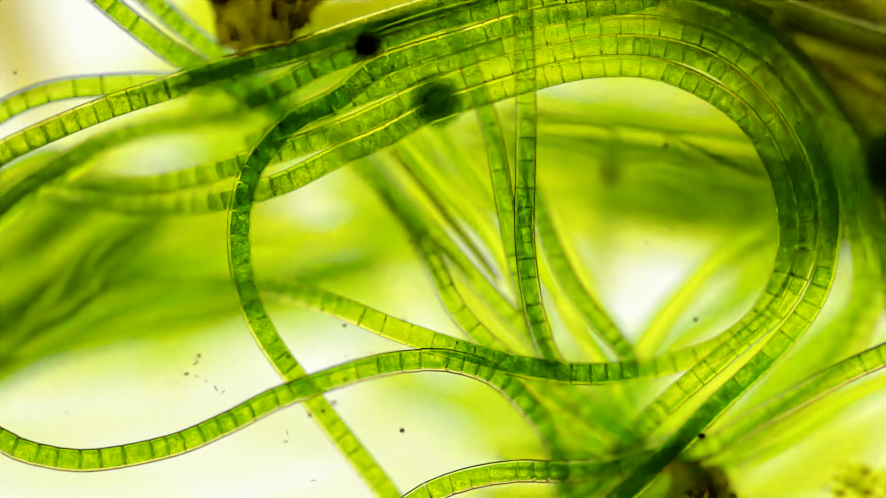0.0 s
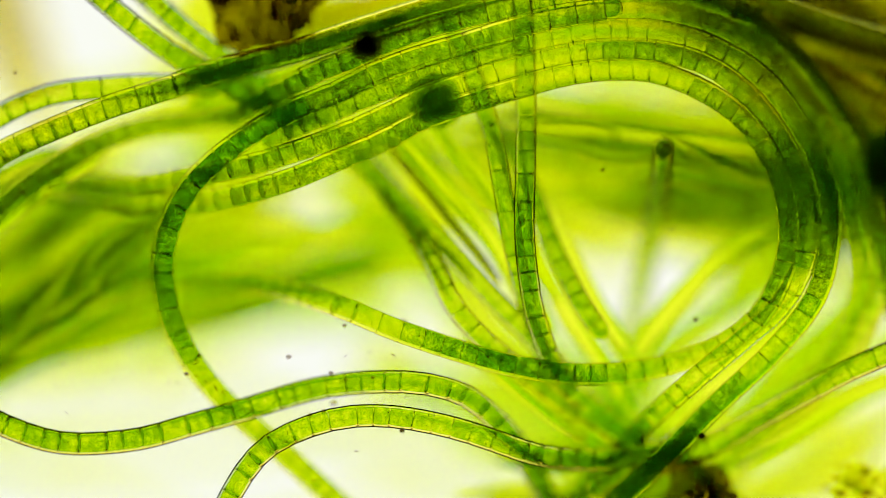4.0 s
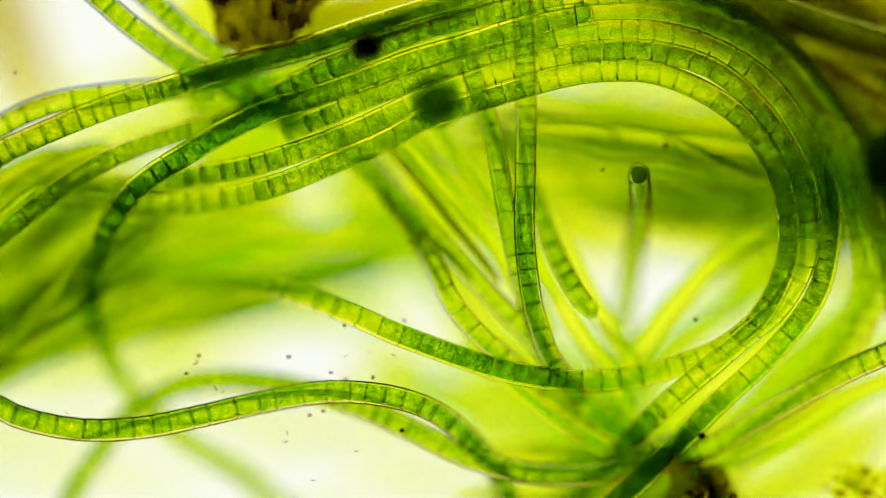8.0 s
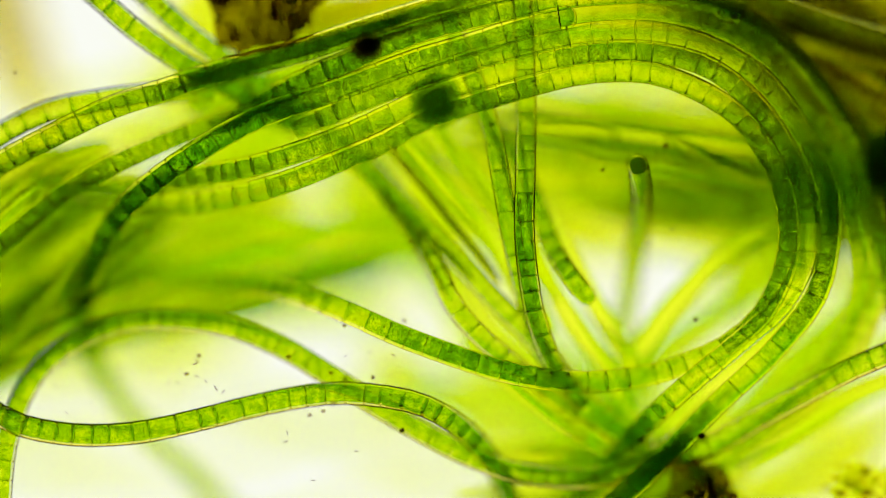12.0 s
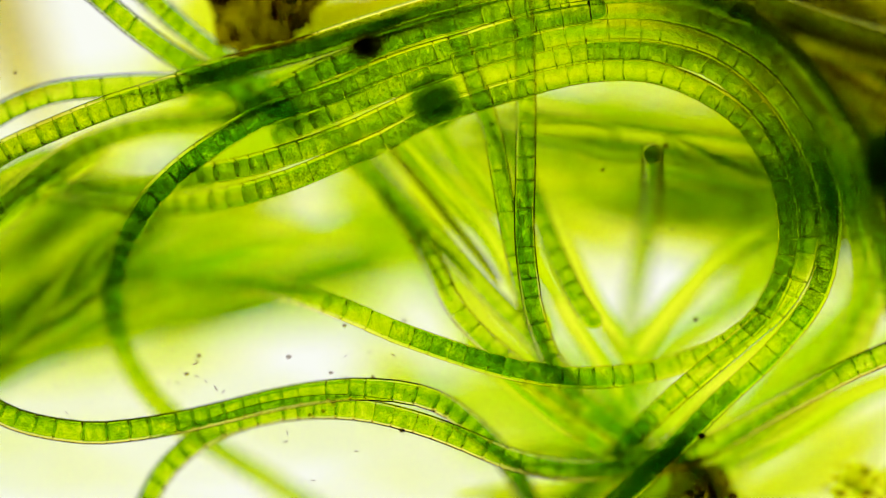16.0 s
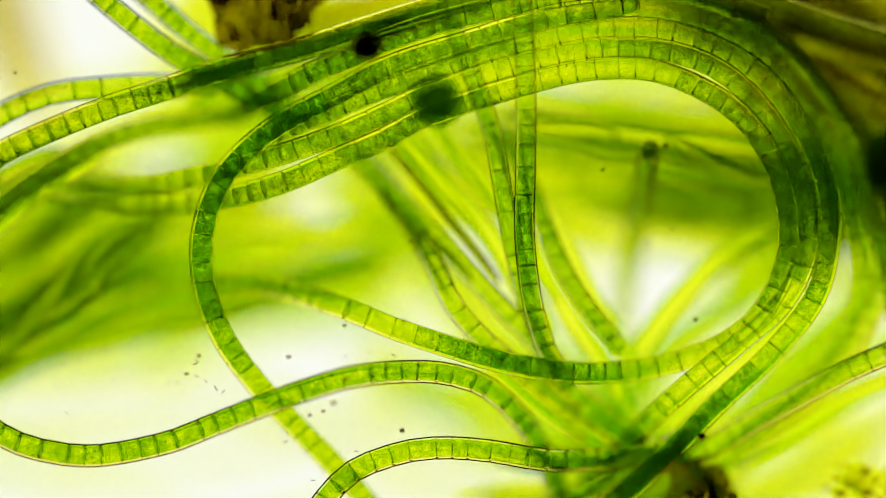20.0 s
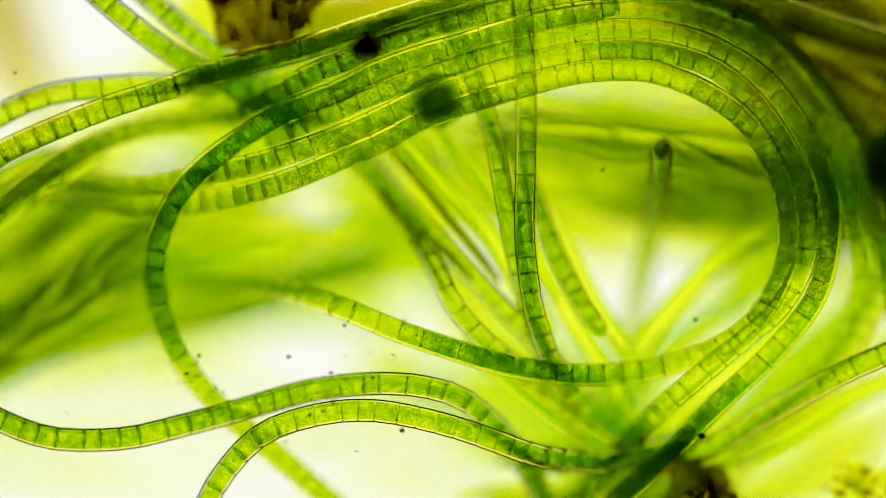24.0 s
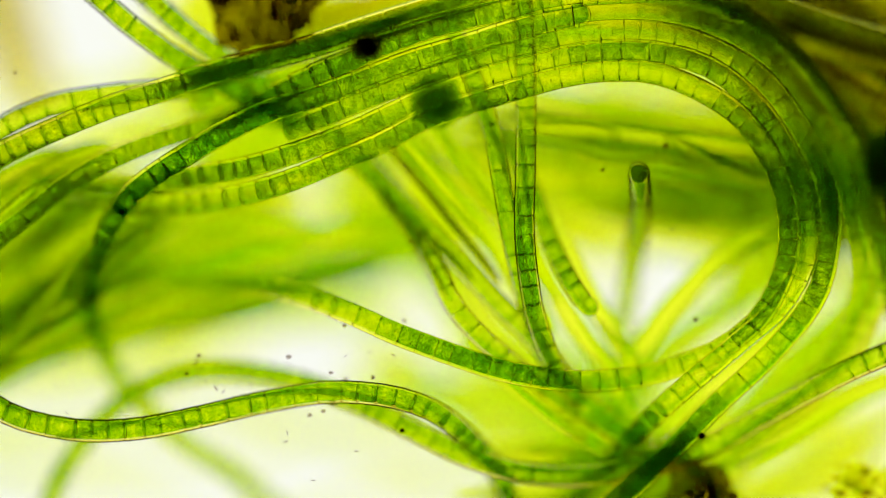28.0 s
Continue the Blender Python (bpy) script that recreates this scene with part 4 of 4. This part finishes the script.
# ---- clumps and specks ----
def lump(name, label, category, u, v, z, size, mat, seed, rough=0.35, group=""):
    bm = bmesh.new()
    bmesh.ops.create_icosphere(bm, subdivisions=4 if max(size) > 0.03 else 2, radius=1.0)
    for p in bm.verts:
        n = noise.fractal(p.co * 1.6 + Vector((seed, seed * 0.7, 0)), 0.9, 2.1, 4)
        p.co *= 1 + rough * n
        p.co = Vector((p.co.x * size[0], p.co.y * size[1], p.co.z * size[2]))
    ob = part(name, bm, mat)
    ob.location = spot(u, v, z)
    return tagged(ob, label, category, group)


def shaped(size, seed, rough, fine):
    bm = bmesh.new()
    bmesh.ops.create_icosphere(bm, subdivisions=fine, radius=1.0)
    for p in bm.verts:
        p.co *= 1 + rough * noise.fractal(p.co * 1.6 + Vector((seed, seed * 0.7, 0)), 0.9, 2.1, 4)
        p.co = Vector((p.co.x * size[0], p.co.y * size[1], p.co.z * size[2]))
    return bm


def clump(label, u, v, z, size, mat, seed, crumbs, crumb_mats, crumb_size, reach, lift, fibres=0):
    """A loose clump: a soft body with crumbs and short fibres on it."""
    dice = random.Random(seed)
    base = tagged(new("detritus_clump"), label, "detritus")
    base.location = spot(u, v, z)
    part("body", shaped(size, seed, 0.4, 4), mat, base)
    for i in range(crumbs):
        r = dice.uniform(*crumb_size)
        bit = part("crumb", shaped((r, r * dice.uniform(0.6, 1), r * 0.7), dice.random() * 50, 0.8, 3), dice.choice(crumb_mats), base)
        bit.location = (dice.gauss(0, reach[0]), dice.gauss(0, reach[1]), dice.uniform(*lift))
        bit.rotation_euler = (0, 0, dice.uniform(0, 6.28))
    for i in range(fibres):
        x, y, n = dice.gauss(size[0] * 0.75, 0.008), dice.uniform(-0.6, 0.6) * size[1], dice.uniform(0.02, 0.05)
        a = dice.gauss(1.75, 0.22)
        line = np.array([(x + n * f * math.cos(a) + 0.002 * math.sin(5 * f), y + n * f * math.sin(a), dice.uniform(*lift) * 0.1 + lift[1]) for f in np.linspace(-0.5, 0.5, 9)])
        part("fibre", tube(line, dice.uniform(0.0008, 0.0018), 6), dice.choice(crumb_mats), base)
    return base


clump("olive-brown fibrous clump of dead matter beside the bundle", 466, 12, -0.11, (0.088, 0.078, 0.04), BROWN, 3, 18, (BROWN, BROWN, BLACK), (0.003, 0.012), (0.05, 0.03), (0.03, 0.06), 30)
clump("dark brown granular clump at the root of the filaments", 1240, 862, -0.13, (0.06, 0.045, 0.04), KNOT, 7, 40, (BLACK, BROWN, KNOT, OCHRE, PALE), (0.002, 0.008), (0.022, 0.016), (0.07, 0.13))
clump("yellow crumbly clump in the corner", 1530, 868, -0.09, (0.055, 0.04, 0.03), YELLOW, 9, 70, (OCHRE, YELLOW, OLIVE, KNOT), (0.002, 0.010), (0.036, 0.024), (-0.06, 0.015))
def soft_grain(label, u, v, z, size, mats, seed):
    """A dark grain in a loose clear rind: a core with coats of jelly round it."""
    base = tagged(new("dark_grain"), label, "grain")
    base.location = spot(u, v, z)
    for k, (name, mt) in enumerate(zip(("core", "rind", "rind"), mats)):
        part(name, shaped([c * (0.62 + 0.26 * k) for c in size], seed + k, 0.16, 3), mt, base)
    return base


soft_grain("round dark brown grain on the bundle", 650, 82, 0.075, (0.027, 0.024, 0.016), (GRIME, GRIME, HUSK), 2)
soft_grain("blurred dark green grain under the bundle", 772, 180, -0.085, (0.044, 0.044, 0.03), (MURK, MURK, MURK), 4)
soft_grain("dark green oval grain at the edge", 1562, 290, -0.1, (0.028, 0.058, 0.03), (MURK, MURK, MURK), 6)
for u, v, size in ((916, 366, (0.006, 0.013, 0.006)), (922, 390, (0.008, 0.012, 0.006)), (937, 350, (0.003, 0.009, 0.004))):
    lump("dark_grain", "small dark green grain behind the upright filament", "grain", u, v, -0.04, size, MURK, u % 7, 0.4)
SPECKS = ((712, 762, 5), (590, 714, 6), (612, 672, 5), (330, 662, 4), (352, 630, 4), (586, 660, 4), (1301, 28, 9), (1231, 566, 5), (1178, 259, 6), (726, 428, 4), (1242, 772, 7), (511, 632, 5),
          (260, 409, 4), (27, 129, 4), (701, 269, 4), (1067, 301, 4), (1190, 405, 3), (1145, 430, 3), (609, 576, 4), (715, 568, 4), (548, 735, 4), (572, 728, 4), (660, 668, 4))
for i, (u, v, r) in enumerate(SPECKS):
    r = r * 0.001
    lump("speck", "tiny dark speck adrift above the filaments", "speck", u, v, 0.065 if (u, v) in ((612, 672), (701, 269), (715, 568), (1301, 28), (590, 714)) else 0.025, (r, r * 0.8, r * 0.7), BLACK if u in (712, 1301, 1242) else SPECK, i, 0.4, "drifting specks")
drift = random.Random(77)
for i in range(26):
    u, v = drift.choice(((drift.uniform(60, 420), drift.uniform(600, 735)), (drift.uniform(480, 790), drift.uniform(760, 870)), (drift.uniform(560, 800), drift.uniform(600, 650)), (drift.uniform(250, 420), drift.uniform(600, 690))))
    n = drift.uniform(0.0025, 0.006)
    rod = lump("speck", "tiny grey rod adrift in the clear field", "speck", u, v, drift.uniform(-0.07, 0.05), (n, n * 0.22, n * 0.2), SPECK, i, 0.2, "drifting specks")
    rod.rotation_euler = (0, 0, drift.uniform(0, 3.1))

motions()
